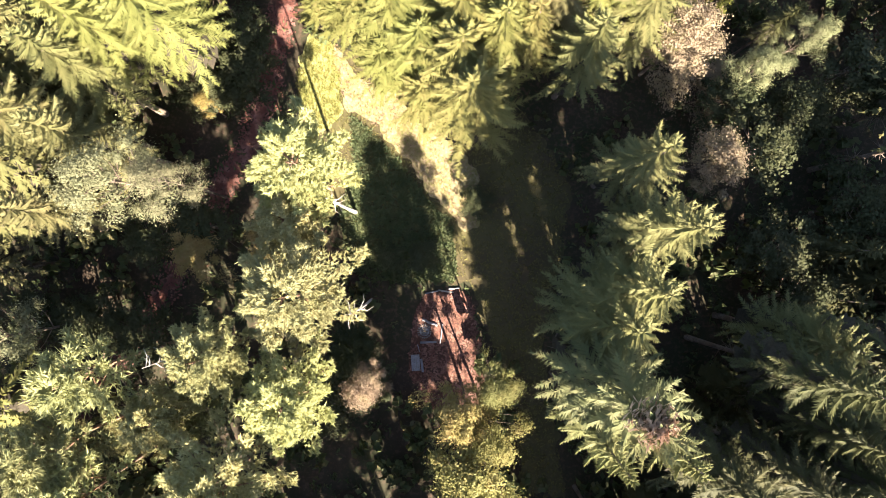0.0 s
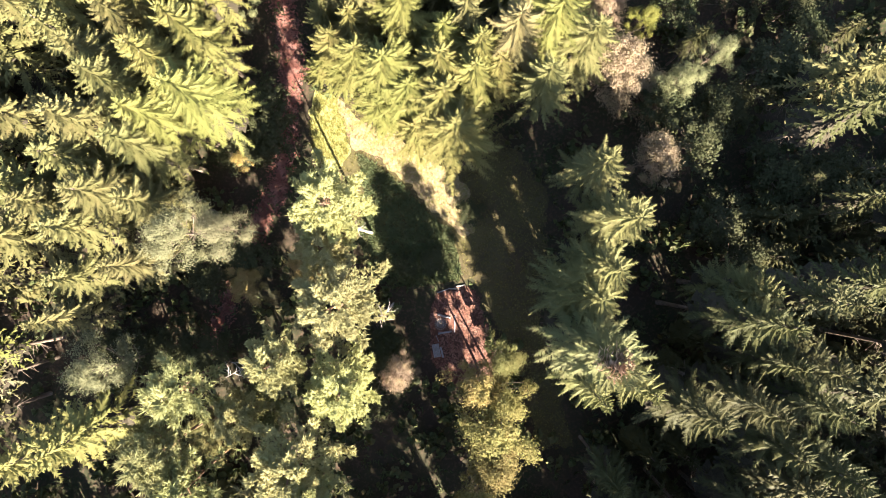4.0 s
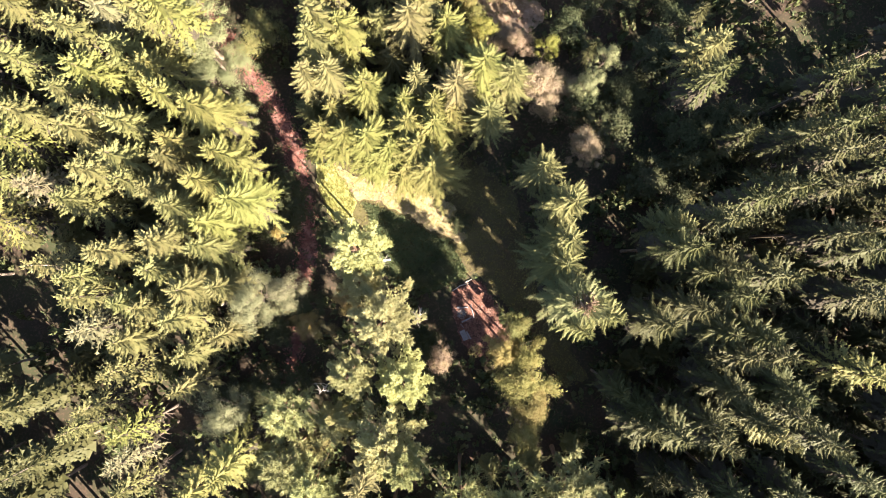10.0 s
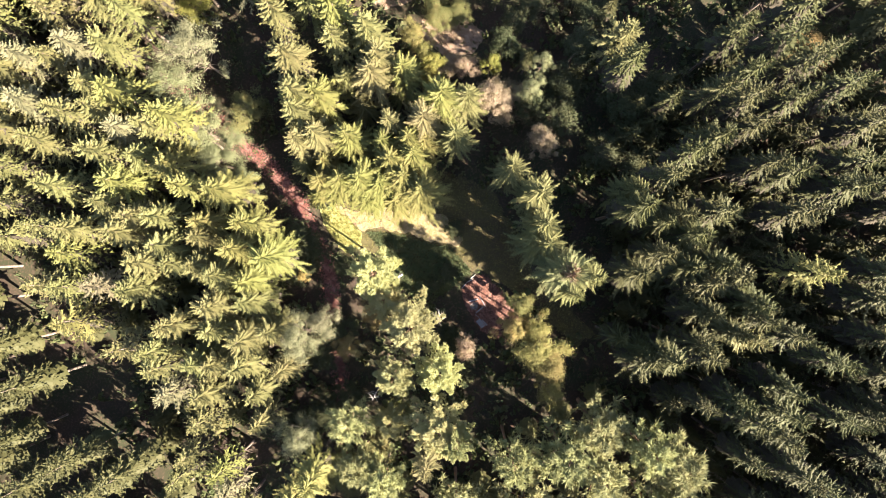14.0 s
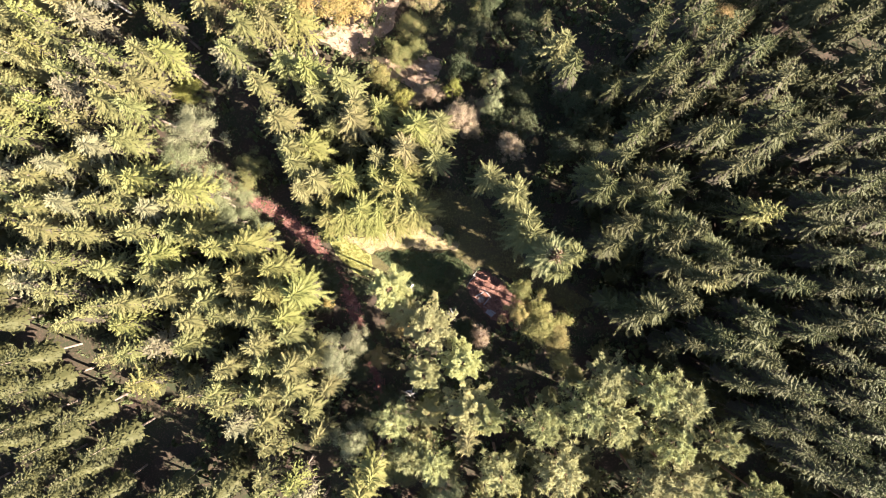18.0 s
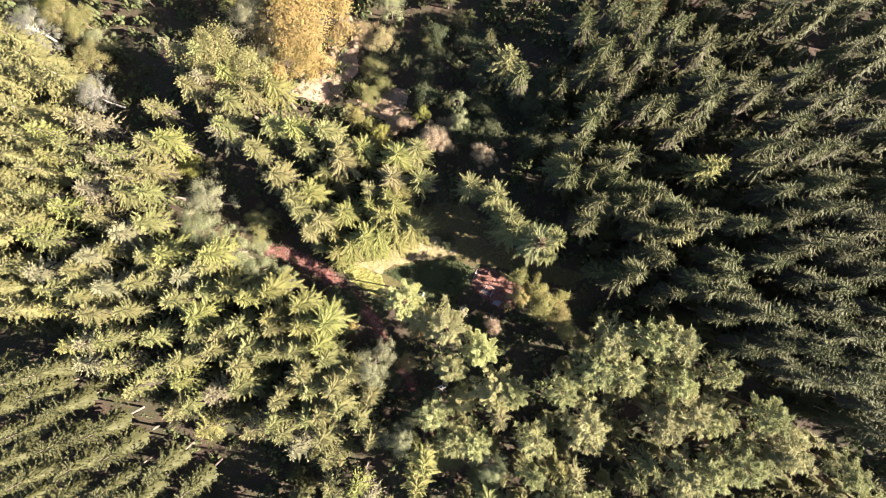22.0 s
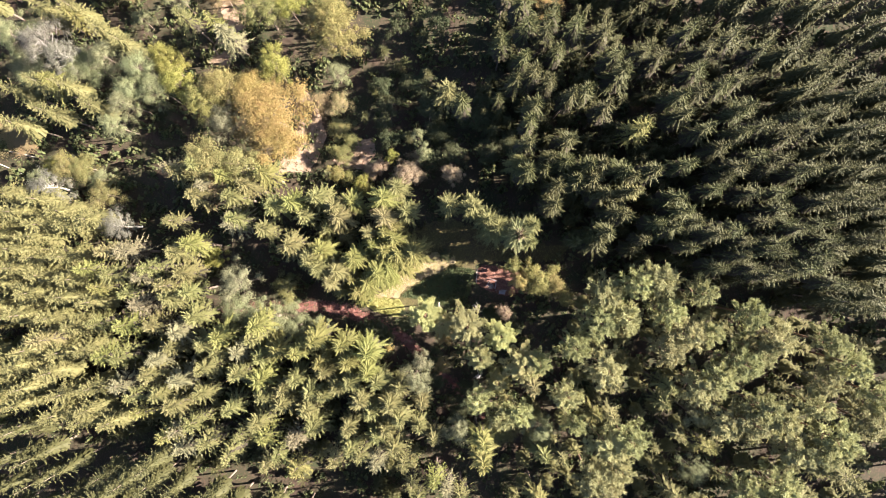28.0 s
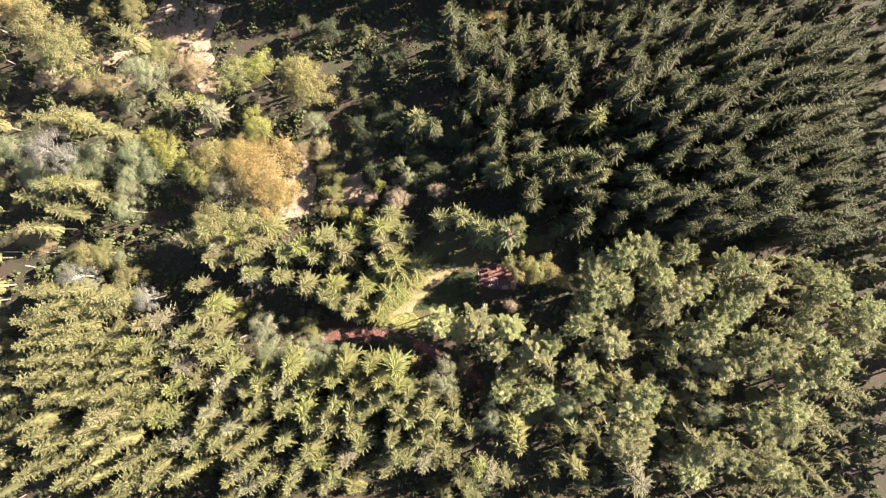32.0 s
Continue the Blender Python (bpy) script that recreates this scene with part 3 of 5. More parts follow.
MEADOW_RIM = [(-13.8, 10.5), (-14.6, 15.7), (-12.7, 19.3), (-10.3, 19.6), (-4.7, 15.8), (2.4, 13.1), (7.9, 13.2), (12.4, 6.1), (11.3, -2.2), (9.8, -9.9), (12.1, -24.1), (8.2, -24.1), (5.4, -11.0), (2.6, -3.3), (-4.6, -3.4), (-9.0, 1.0)]
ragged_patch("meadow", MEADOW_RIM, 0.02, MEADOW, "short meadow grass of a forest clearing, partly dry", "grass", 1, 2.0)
PATH_RIM = [(-10.8, 19.9), (-8.9, 16.9), (-5.3, 15.4), (-2.2, 12.6), (1.3, 10.6), (3.4, 7.0), (3.6, 2.4), (2.2, 1.6), (0.9, 3.0), (-1.4, 5.4), (-4.7, 9.8), (-7.5, 12.5), (-9.6, 13.6), (-10.3, 16.3)]
ragged_patch("straw_path", PATH_RIM, 0.08, STRAW, "pale trodden path of straw and dry grass", "path", 2, 1.6)
LITTER_RIM = [(-1.7, -4.5), (0.9, -3.9), (2.8, -4.7), (3.7, -8.8), (4.2, -13.7), (2.7, -16.6), (-1.2, -15.8), (-3.3, -12.2), (-2.8, -6.7)]
ragged_patch("litter_patch", LITTER_RIM, 0.06, LITTER, "red-brown fallen leaves round the hearth", "leaf litter", 3)
TRACK_LINE = [(-22, 55), (-19.5, 47), (-17.4, 38.4), (-15.7, 30.4), (-15.4, 24), (-16.4, 19.8), (-17.5, 14.3), (-19, 9.5), (-22.3, 4.5), (-25.5, -2), (-30, -9.5), (-36, -17)]
TRACK_WIDE = [1.8, 1.9, 2.2, 2.4, 2.4, 2.2, 2.2, 2.2, 2.2, 2.2, 2.0, 1.9]
track("forest_track", TRACK_LINE, TRACK_WIDE, 0.05, GRAVEL, "forest track strewn with red-brown leaves", 4)
RIDE_LINE = [(12.7, 105.1), (8.7, 85.5), (1.4, 76.4), (-8.8, 62.7), (-11.5, 47.6), (-15.7, 34.1)]
track("forest_ride", RIDE_LINE, [6, 7, 5, 4, 3.5, 3], 0.04, FLOOR, "dark shady forest ride", 5)
UPPER_LINE = [(43.9, 120.8), (45.8, 101.3), (44.0, 78.8), (58.6, 64.2), (61.9, 52.2), (63.7, 34.3)]
track("upper_ride", UPPER_LINE, [3, 3, 3, 3, 4, 4], 0.04, FLOOR, "dark track through the upper wood", 6)
SOIL_A = [(36.0, 48.7), (32.2, 43.6), (25.3, 39.4), (20.2, 40.1), (15.6, 41.5), (13.8, 49.3), (18.7, 49.7), (22.3, 46.3), (28.9, 48.5)]
SOIL_B = [(19.6, 36.4), (25.3, 33.5), (27.2, 28.2), (23.3, 26.6), (19.1, 29.2), (18.0, 33.9)]
SOIL_C = [(62.6, 88.2), (73.2, 79.5), (70.6, 64.4), (61.5, 68.7), (43.6, 63.8), (36.1, 66.7), (35.9, 72.7), (46.5, 69.9), (58.3, 76.1)]
SOIL_D = [(51.5, 114.9), (58.0, 91.1), (59.8, 79.2), (55.2, 80.6), (47.5, 92.4), (46.4, 108.8)]
for rim, seed in ((SOIL_A, 11), (SOIL_B, 12), (SOIL_C, 13), (SOIL_D, 14)):
    ragged_patch("soil_patch", rim, 0.03, SOIL, "bare pinkish soil with dry grass in a felled gap", "soil", seed, 1.0)
scatter("meadow_tufts", spots_in(MEADOW_RIM, 5200, 21), 5, 0.16, False, GRASS, "tufts of meadow grass", "grass", 21)
# pool of sunlight on the meadow, laid as a bright patch with bright tufts
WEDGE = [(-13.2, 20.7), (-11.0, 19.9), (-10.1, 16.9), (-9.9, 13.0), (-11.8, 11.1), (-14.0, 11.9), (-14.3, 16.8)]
ragged_patch("sunlit_grass", WEDGE, 0.05, SUN_TONED_GRASS, "yellow-green grass beside the track, coloured bright for sunlight", "grass", 34, 1.2)
scatter("wedge_tufts", spots_in(WEDGE, 1500, 33), 5, 0.15, False, LEAVES["lime"], "yellow-green grass between track and path, coloured bright for sunlight", "grass", 33)
scatter("dry_tufts", spots_in(PATH_RIM, 900, 22), 4, 0.22, False, DRY_GRASS, "dry straw-coloured tufts along the path", "grass", 22)
SHADE_RIM = [(-9.0, 12.6), (-7.5, 11.6), (-4.9, 9.0), (-1.6, 4.8), (0.9, 2.2), (1.4, -3.3), (-4.6, -3.4), (-9.0, -2.3), (-10.1, 3.2), (-8.6, 7.6)]
scatter("brambles", spots_in(SHADE_RIM, 2600, 29), 8, 0.34, False, BRAMBLE, "lush dark green brambles in the shade of the clearing", "brambles", 29)
scatter("litter_leaves", spots_in(LITTER_RIM, 1500, 23), 2, 0.16, True, FALLEN, "loose red-brown leaves", "leaves", 23)
scatter("track_leaves", spots_along(TRACK_LINE, TRACK_WIDE, 5000, 24), 2, 0.19, True, FALLEN, "loose red-brown leaves on the track", "leaves", 24)
scatter("soil_tufts", spots_in(SOIL_A, 160, 25) + spots_in(SOIL_B, 120, 26) + spots_in(SOIL_C, 500, 27) + spots_in(SOIL_D, 400, 28), 7, 0.4, False, DRY_GRASS, "dry grass tufts on bare soil", "grass", 25)


# ---- the trees, one by one: place, height and crown radius ----
spruce(-8.5, 28, 19, 2.35, "pale")
spruce(-5.3, 27.1, 19, 3.25, "pale")
spruce(-6.8, 23.7, 14, 2.35, "lit")
spruce(1.6, 20.9, 16, 2.8, "lit")
spruce(5.2, 19.4, 18, 3.14, "lit")
spruce(8.6, 19.4, 21, 3.47, "pale")
spruce(11.9, 20.6, 20, 3.58, "lit")
spruce(15.1, 18.9, 18, 3.25)
spruce(-9.1, 22.2, 13, 2.58, "lit")
spruce(-7, 20.1, 14, 3.14, "lit")
spruce(-4.2, 18.2, 16, 4.03, "lit")
spruce(-1.9, 16, 14, 3.58, "lit")
spruce(1.3, 14.8, 16, 4.03, "lit")
spruce(2.5, 11.6, 16, 4.37, "lit")
spruce(1.4, 17.8, 17, 3.36, "lit")
spruce(4.1, 16.7, 17, 3.36, "lit")
spruce(7, 17.4, 16, 2.91, "lit")
spruce(-5.2, 15.9, 10, 2.69, "lit")
spruce(-1.7, 13.2, 10, 2.91, "lit")
spruce(-9.1, 20.1, 8, 1.9, "lit")
spruce(-11.2, 21.5, 7, 2.02, "lit")
spruce(-4.4, 32.8, 20, 3.36, "lit")
spruce(-1.2, 31.4, 19, 3.58, "lit")
spruce(6.2, 29.4, 20, 3.7, "pale")
spruce(10.3, 28.1, 18, 2.91, "lit")
spruce(3.4, 32, 15, 2.91)
spruce(-1.1, 22.5, 12, 2.46)
spruce(2.7, 27.9, 11, 2.69)
spruce(-1.5, 31.2, 11, 2.69)
spruce(9.2, 26.4, 11, 2.46)
spruce(-9.8, 26.2, 10, 2.24)
spruce(14.6, 6.2, 22, 2.8)
spruce(15, 1.6, 25.5, 3.2)
spruce(13.2, -2, 25.5, 3.2)
spruce(11.5, -4.8, 24.5, 3.4)
spruce(13.2, -11.7, 27, 2.4)
spruce(10.6, -12, 26.5, 2.0)
spruce(-1.3, 23.5, 18.4, 3.4, "lit")
spruce(10.7, 14.8, 19.2, 2.8)
spruce(4.6, 22.6, 19.6, 2.2, "pale")
spruce(11.4, -8.6, 29.5, 4, "pink")
spruce(38.4, 12.4, 21.6, 3.4)
spruce(38.9, -29.4, 26.3, 2.9)
spruce(26.5, -6.3, 20.6, 2.9)
spruce(24.9, -29.9, 28.4, 2.2, "pale")
spruce(-19.7, -20.3, 24.1, 2.3, "pale")
broadleaf(19, 17, 14.2, 2.2, "pink")
broadleaf(21.6, 7.1, 14.2, 1.88, "pink")
broadleaf(25.5, 14.9, 12.7, 1.84, "sage")
broadleaf(28.7, 16.6, 14.3, 1.42, "sage")
broadleaf(23.1, 22.1, 9.8, 1.37, "lime")
broadleaf(15.6, 27.2, 11.1, 1.59, "lime")
broadleaf(14.1, 26.8, 10, 1.5, "lime")
broadleaf(18.7, 26.6, 5.1, 1.69, "pink")
broadleaf(19.8, 24.6, 7, 1.64, "pink")
pine(-10.9, 5.8, 19, 4.4)
pine(-10.6, -3.1, 19.5, 4.5)
pine(-11.5, 1.6, 16, 3.2)
pine(-17.2, -7.9, 19, 3.4)
pine(-11.3, -10.7, 18.5, 4)
pine(-26, -9.5, 19, 3.5)
pine(-16.5, -17.4, 20, 4.6)
pine(-27, -19, 19, 3.6)
pine(-22, -13.5, 16, 3)
pine(-15.3, -20.4, 20.9, 3.09)
pine(-28.1, -15.5, 19.4, 3.53)
pine(-20.5, -28.5, 20.7, 3.76)
pine(-26.3, -30.6, 21.1, 2.98)
broadleaf(-24.3, 4.9, 18.8, 2.9, "grey")
broadleaf(-34, -7.1, 17.2, 2.6, "grey")
broadleaf(-21.1, 4.7, 18.8, 1.8, "grey")
broadleaf(-12.7, 48, 18.8, 3.6, "grey")
broadleaf(-20.6, 38.8, 11.3, 3.79, "sage")
broadleaf(-20.1, 43.7, 11, 3.25, "sage")
broadleaf(-20.8, 34.8, 10.9, 3.16, "sage")
broadleaf(-19.9, 48, 12.3, 3.77, "sage")
broadleaf(-19.4, 30.6, 8.1, 2.63, "sage")
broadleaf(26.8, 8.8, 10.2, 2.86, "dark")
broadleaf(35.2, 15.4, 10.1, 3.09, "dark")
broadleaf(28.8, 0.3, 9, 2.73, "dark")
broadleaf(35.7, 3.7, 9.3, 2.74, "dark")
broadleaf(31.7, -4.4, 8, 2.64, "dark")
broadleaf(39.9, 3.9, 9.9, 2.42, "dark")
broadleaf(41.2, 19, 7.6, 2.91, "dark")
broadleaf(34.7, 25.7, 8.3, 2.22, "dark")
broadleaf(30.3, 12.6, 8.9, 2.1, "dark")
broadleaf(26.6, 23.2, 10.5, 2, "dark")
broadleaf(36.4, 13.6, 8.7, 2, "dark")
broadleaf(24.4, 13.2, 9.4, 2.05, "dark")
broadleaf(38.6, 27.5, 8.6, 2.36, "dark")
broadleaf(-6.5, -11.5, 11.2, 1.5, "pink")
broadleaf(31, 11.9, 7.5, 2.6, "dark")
broadleaf(4.5, -11.0, 14, 1.6, "green")
broadleaf(1.9, -13.2, 15.5, 2.1, "orange")
broadleaf(2.5, -17.4, 16, 3.1, "yellow")
broadleaf(2.3, -20.5, 16, 2.4, "yellow")
broadleaf(0.4, -23.3, 16, 1.9, "yellow")
broadleaf(3.8, -14.9, 15, 2.0, "yellow")
spruce(61.6, 4.7, 25.1, 3.18, "shade_tone")
spruce(58.8, 0.9, 27.7, 3.41, "shade_tone")
spruce(54.7, -1.7, 27.2, 3.41, "shade_tone")
spruce(58.1, -6.8, 25.1, 2.81, "shade_tone")
spruce(56.5, -10.8, 27.9, 3.25, "shade_tone")
spruce(57.3, -17.3, 26.2, 3.4, "shade_tone")
spruce(52.1, -20.4, 26.9, 3.29, "shade_tone")
spruce(55.1, -26.2, 25.9, 2.72, "shade_tone")
spruce(53.8, -29.8, 26.3, 2.67, "shade_tone")
spruce(48.7, -22.5, 26.1, 3.42, "shade_tone")
spruce(50.9, -8.7, 26, 2.56, "shade_tone")
spruce(50.3, 2.5, 25.1, 2.7, "shade_tone")
spruce(53.5, -5.4, 27.4, 2.88, "shade_tone")
spruce(48.3, -1.9, 25.9, 2.64, "shade_tone")
spruce(45.3, -4.9, 27.9, 2.93, "shade_tone")
spruce(42.7, -1.4, 25.6, 2.6, "shade_tone")
spruce(44.2, -8.3, 25.2, 2.7, "shade_tone")
spruce(60.5, -34.5, 27, 2.68, "shade_tone")
spruce(58.2, -39.5, 25.1, 2.99, "shade_tone")
spruce(61.8, -44.2, 25.7, 3.45, "shade_tone")
spruce(53, -38.9, 25.4, 3.03, "shade_tone")
spruce(46.7, -35.3, 27.3, 2.92, "shade_tone")
spruce(49.1, -39.3, 28, 2.98, "shade_tone")
spruce(51.2, -44.5, 25.7, 2.92, "shade_tone")
spruce(53.3, -47.2, 25.1, 2.93, "shade_tone")
spruce(43.5, -37.1, 25.7, 3.35, "shade_tone")
spruce(40.6, -42.2, 27.5, 3, "shade_tone")
spruce(38.2, -46.9, 25.1, 2.78, "shade_tone")
spruce(60.7, -51.2, 25.7, 2.74, "shade_tone")
spruce(47.5, -61.7, 26.5, 2.63, "shade_tone")
spruce(45.2, -58.5, 25.6, 3.34, "shade_tone")
spruce(47.5, -50, 27.7, 3.38, "shade_tone")
spruce(45.5, -48.3, 26, 3.14, "shade_tone")
spruce(44.6, -53.3, 27.4, 3.13, "shade_tone")
spruce(42.1, -50.2, 27.4, 3.03, "shade_tone")
spruce(42.6, -59.7, 27, 3.17, "shade_tone")
spruce(45.9, -64.6, 25.8, 3.38, "shade_tone")
spruce(38.7, -60.4, 27, 2.59, "shade_tone")
spruce(36.4, -63.8, 27.7, 2.66, "shade_tone")
spruce(38.6, -66.4, 27.9, 3.15, "shade_tone")
spruce(36.8, -58.9, 25.2, 2.7, "shade_tone")
spruce(38.5, -54, 26.9, 3.06, "shade_tone")
spruce(35.7, -50.4, 27.2, 3.38, "shade_tone")
spruce(32.5, -49.7, 25.7, 2.55, "shade_tone")
spruce(28.9, -46.9, 27.8, 2.56, "shade_tone")
spruce(33.4, -40.4, 27.6, 2.65, "shade_tone")
spruce(30.3, -34.4, 27.4, 3.25, "shade_tone")
spruce(41.1, -21.5, 27.6, 3.05, "shade_tone")
spruce(43.7, -16.7, 27.6, 2.73, "shade_tone")
spruce(42, -13.7, 27, 2.85, "shade_tone")
spruce(33.2, -14.7, 27.7, 3.25, "shade_tone")
spruce(38.6, -7, 26.4, 3.02, "shade_tone")
spruce(34.8, -6.5, 25.1, 2.58, "shade_tone")
spruce(30.3, -6.7, 26.8, 2.99, "shade_tone")
spruce(40.0, 0.5, 18, 2, "shade_tone")
spruce(35.6, 7.9, 25.4, 2.88, "shade_tone")
spruce(32, -69.9, 27, 3.1, "shade_tone")
spruce(28, -70.6, 27, 2.67, "shade_tone")
spruce(25, -72.3, 27.4, 2.71, "shade_tone")
spruce(32.5, -60.6, 26.9, 2.63, "shade_tone")
spruce(28.6, -61.7, 26.2, 3.39, "shade_tone")
spruce(30.7, -55, 25.5, 3.14, "shade_tone")
spruce(25.7, -58.7, 26, 2.82, "shade_tone")
spruce(25.9, -64.2, 25.1, 2.57, "shade_tone")
spruce(24.8, -65.5, 27.8, 3.3, "shade_tone")
spruce(21.9, -61.8, 27.4, 3.28, "shade_tone")
spruce(20, -64.1, 27.9, 2.69, "shade_tone")
spruce(19.8, -60.7, 26.8, 3, "shade_tone")
spruce(21.5, -70.9, 26.7, 3.39, "shade_tone")
spruce(16.3, -65.8, 25.4, 3.14, "shade_tone")
spruce(14.8, -62.2, 27, 3.22, "shade_tone")
spruce(17.5, -69.7, 26.9, 3.3, "shade_tone")
spruce(19.2, -73.9, 25.9, 3.39, "shade_tone")
spruce(16, -75.5, 27.5, 2.81, "shade_tone")
spruce(22.5, -53.7, 26.1, 3.41, "shade_tone")
spruce(20.2, -56.2, 26.9, 2.69, "shade_tone")
spruce(17.3, -55.7, 25.2, 3.43, "shade_tone")
spruce(20.9, -49.2, 28, 3.38, "shade_tone")
spruce(15, -58.5, 26.8, 2.83, "shade_tone")
spruce(13.7, -51.8, 25.3, 2.78, "shade_tone")
spruce(25.7, -40, 25.7, 3.39, "shade_tone")
spruce(23, -41.3, 27.7, 3.25, "shade_tone")
spruce(20.3, -37.7, 25.4, 2.76, "shade_tone")
spruce(19.7, -41.3, 25.9, 3.4, "shade_tone")
spruce(21.7, -44.6, 25.5, 3.26, "shade_tone")
spruce(17.2, -45.2, 25, 2.4, "shade_tone")
spruce(16.3, -36.1, 24, 2.2, "shade_tone")
spruce(24.1, -28.5, 26.6, 2.69, "shade_tone")
spruce(20.1, -27.7, 25.3, 2.58, "shade_tone")
spruce(19.7, -30.3, 25.9, 2.66, "shade_tone")
spruce(23.2, -25.1, 25.2, 3.44, "shade_tone")
spruce(25.6, -22.4, 25.9, 3.35, "shade_tone")
spruce(28.5, -23.3, 27.1, 3.21, "shade_tone")
spruce(29, -27.1, 27, 3.41, "shade_tone")
spruce(28.6, -30, 27.6, 3.2, "shade_tone")
spruce(27.9, -20.7, 26.7, 3.17, "shade_tone")
spruce(27.7, -14.7, 27.2, 3.05, "shade_tone")
spruce(28.4, -12.2, 26.5, 2.69, "shade_tone")
spruce(23.8, -8.5, 27.5, 2.99, "shade_tone")
spruce(25.4, -11.9, 25.2, 2.7, "shade_tone")
spruce(22.7, -15.3, 27.6, 2.78, "shade_tone")
spruce(18.9, -15.6, 26.2, 3.16, "shade_tone")
spruce(14.7, -25.5, 19.5, 2.4, "shade_tone")
spruce(13.0, -23.1, 18, 2.2, "shade_tone")
spruce(15.7, -27.2, 25.1, 3.34, "shade_tone")
spruce(25.6, -18.2, 25.1, 3.41, "shade_tone")
spruce(14, -35.7, 16.5, 2.6, "shade_tone")
spruce(13.3, -27, 21.1, 3.73, "shade_tone")
spruce(-2.7, 64.1, 21.3, 2.67)
spruce(-6.7, 58.6, 21.4, 2.87)
spruce(-9, 61.1, 22.1, 3.25)
spruce(0.5, 51.5, 20.4, 3.47)
spruce(0.3, 44.1, 21.4, 2.95)
spruce(-1.7, 38.1, 22, 3.46)
spruce(-3.8, 33.1, 22.2, 3.46)
spruce(-5.8, 31, 21.5, 3.28)
spruce(-11.6, 73, 21.3, 3.13)
spruce(-13.2, 66, 22.5, 2.96)
spruce(-13.4, 59.3, 19.7, 3.3)
spruce(-16.9, 79.9, 21.6, 2.74)
spruce(-16.2, 73.6, 22.4, 3.4)
spruce(-15.8, 67.9, 21, 2.64)
spruce(-16, 62.3, 22, 3.21)
spruce(-16.8, 57.3, 21.4, 2.65)
spruce(-20.5, 77.2, 20.4, 3)
spruce(-19.9, 70.2, 21.3, 2.67)
spruce(-21.9, 66.6, 20.7, 3.54)
spruce(-19.4, 60.7, 21.8, 3.44)
spruce(-21.7, 55.2, 20.4, 3.28)
spruce(-26.4, 68.8, 21.4, 3.42)
spruce(-25.4, 63.4, 20.5, 3.21)
spruce(-25.7, 58.2, 20.3, 3.11)
spruce(-28.4, 75.7, 20, 2.72)
spruce(-27.6, 52.3, 20.1, 3.5)
spruce(-24.6, 48.7, 21.5, 3.46)
spruce(-28.9, 47.9, 21, 2.74)
spruce(-27.6, 44.1, 20.5, 3.06)
spruce(-22.9, 41.3, 22.5, 2.79)
spruce(-27.3, 38.6, 20.2, 3.42)
spruce(-24.7, 36.1, 19.8, 3.54)
spruce(-34, 69.5, 19.6, 3.35)
spruce(-33.1, 61.4, 20, 2.83)
spruce(-29.9, 59, 19.6, 2.94)
spruce(-36.6, 61.8, 20.5, 3.55)
spruce(-35.3, 72.2, 21.3, 2.97)
spruce(-32.1, 50.1, 22.5, 2.79)
spruce(-36.2, 54.8, 20.1, 3.52)
spruce(-32, 42.5, 22.4, 3.27)
spruce(-39.1, 42.9, 22.4, 2.69)
spruce(-31.3, 37.4, 22.2, 3.29)
spruce(-35.3, 36.2, 21.5, 3.42)
spruce(-40.2, 67.5, 20.6, 3.29)
spruce(-41.7, 63.5, 22.3, 2.81)
spruce(-40.7, 58.4, 20.5, 3.55)
spruce(-45.1, 61.8, 20.1, 2.66)
spruce(-41.7, 54.1, 21.7, 3.51)
spruce(-46.9, 52.9, 21, 2.67)
spruce(-44.2, 50.3, 20.4, 3.3)
spruce(-38.1, 49.3, 20.7, 2.76)
spruce(-48.8, 55, 22.2, 3.08)
spruce(-47.5, 46, 22.4, 3.13)
spruce(-50.5, 50.6, 20, 3.21)
spruce(-41.9, 36.1, 21.3, 3.19)
spruce(-44.4, 38.5, 21.7, 2.66)
spruce(-44.2, 33.8, 20.8, 3.38)
spruce(-47.1, 30.4, 19.9, 2.67)
spruce(-43, 27.2, 20, 2.9)
spruce(-49.4, 32.1, 20.8, 2.93)
spruce(-49.1, 41.1, 21.4, 2.79)
spruce(-49.1, 25.7, 20.5, 3.26)
spruce(-36.3, 31.3, 21.1, 3.53)
spruce(-36.2, 26.3, 22.3, 2.87)
spruce(-39.7, 23.9, 20.5, 3.13)
spruce(-45, 17.6, 21.1, 2.98)
spruce(-37.3, 16.6, 22.1, 2.82)
spruce(-32, 23.4, 20.9, 2.75)
spruce(-31.5, 26.8, 22.1, 3.19)
spruce(-29.4, 30.3, 22.5, 2.77)
spruce(-32.6, 31.7, 21.6, 3.19)
spruce(-27.8, 24.9, 19.7, 3.4)
spruce(-29.3, 21.3, 22.1, 2.71)
spruce(-27.9, 17.9, 22.3, 3.37)
spruce(-27.1, 12.8, 21.3, 3.14)
spruce(-26.6, 7.9, 20.3, 2.69)
spruce(-30.4, 9.1, 20.9, 3.44)
spruce(-33.4, 6.7, 20.1, 3.07)
spruce(-33, 12.7, 20.3, 3.28)
spruce(-31.7, 15.5, 22.4, 3.46)
spruce(-38.4, 10.9, 20.4, 3.02)
spruce(-36.3, 8.8, 19.5, 3.13)
spruce(-42.4, 12.4, 22.1, 3.42)
spruce(-44.1, 9.5, 19.7, 3.04)
spruce(-39.6, 6.3, 19.7, 3.03)
spruce(-41.5, 15.3, 22.2, 2.9)
spruce(-20.4, 28.5, 24, 3.41, "lit")
spruce(-20.3, 22.2, 24, 2.73, "lit")
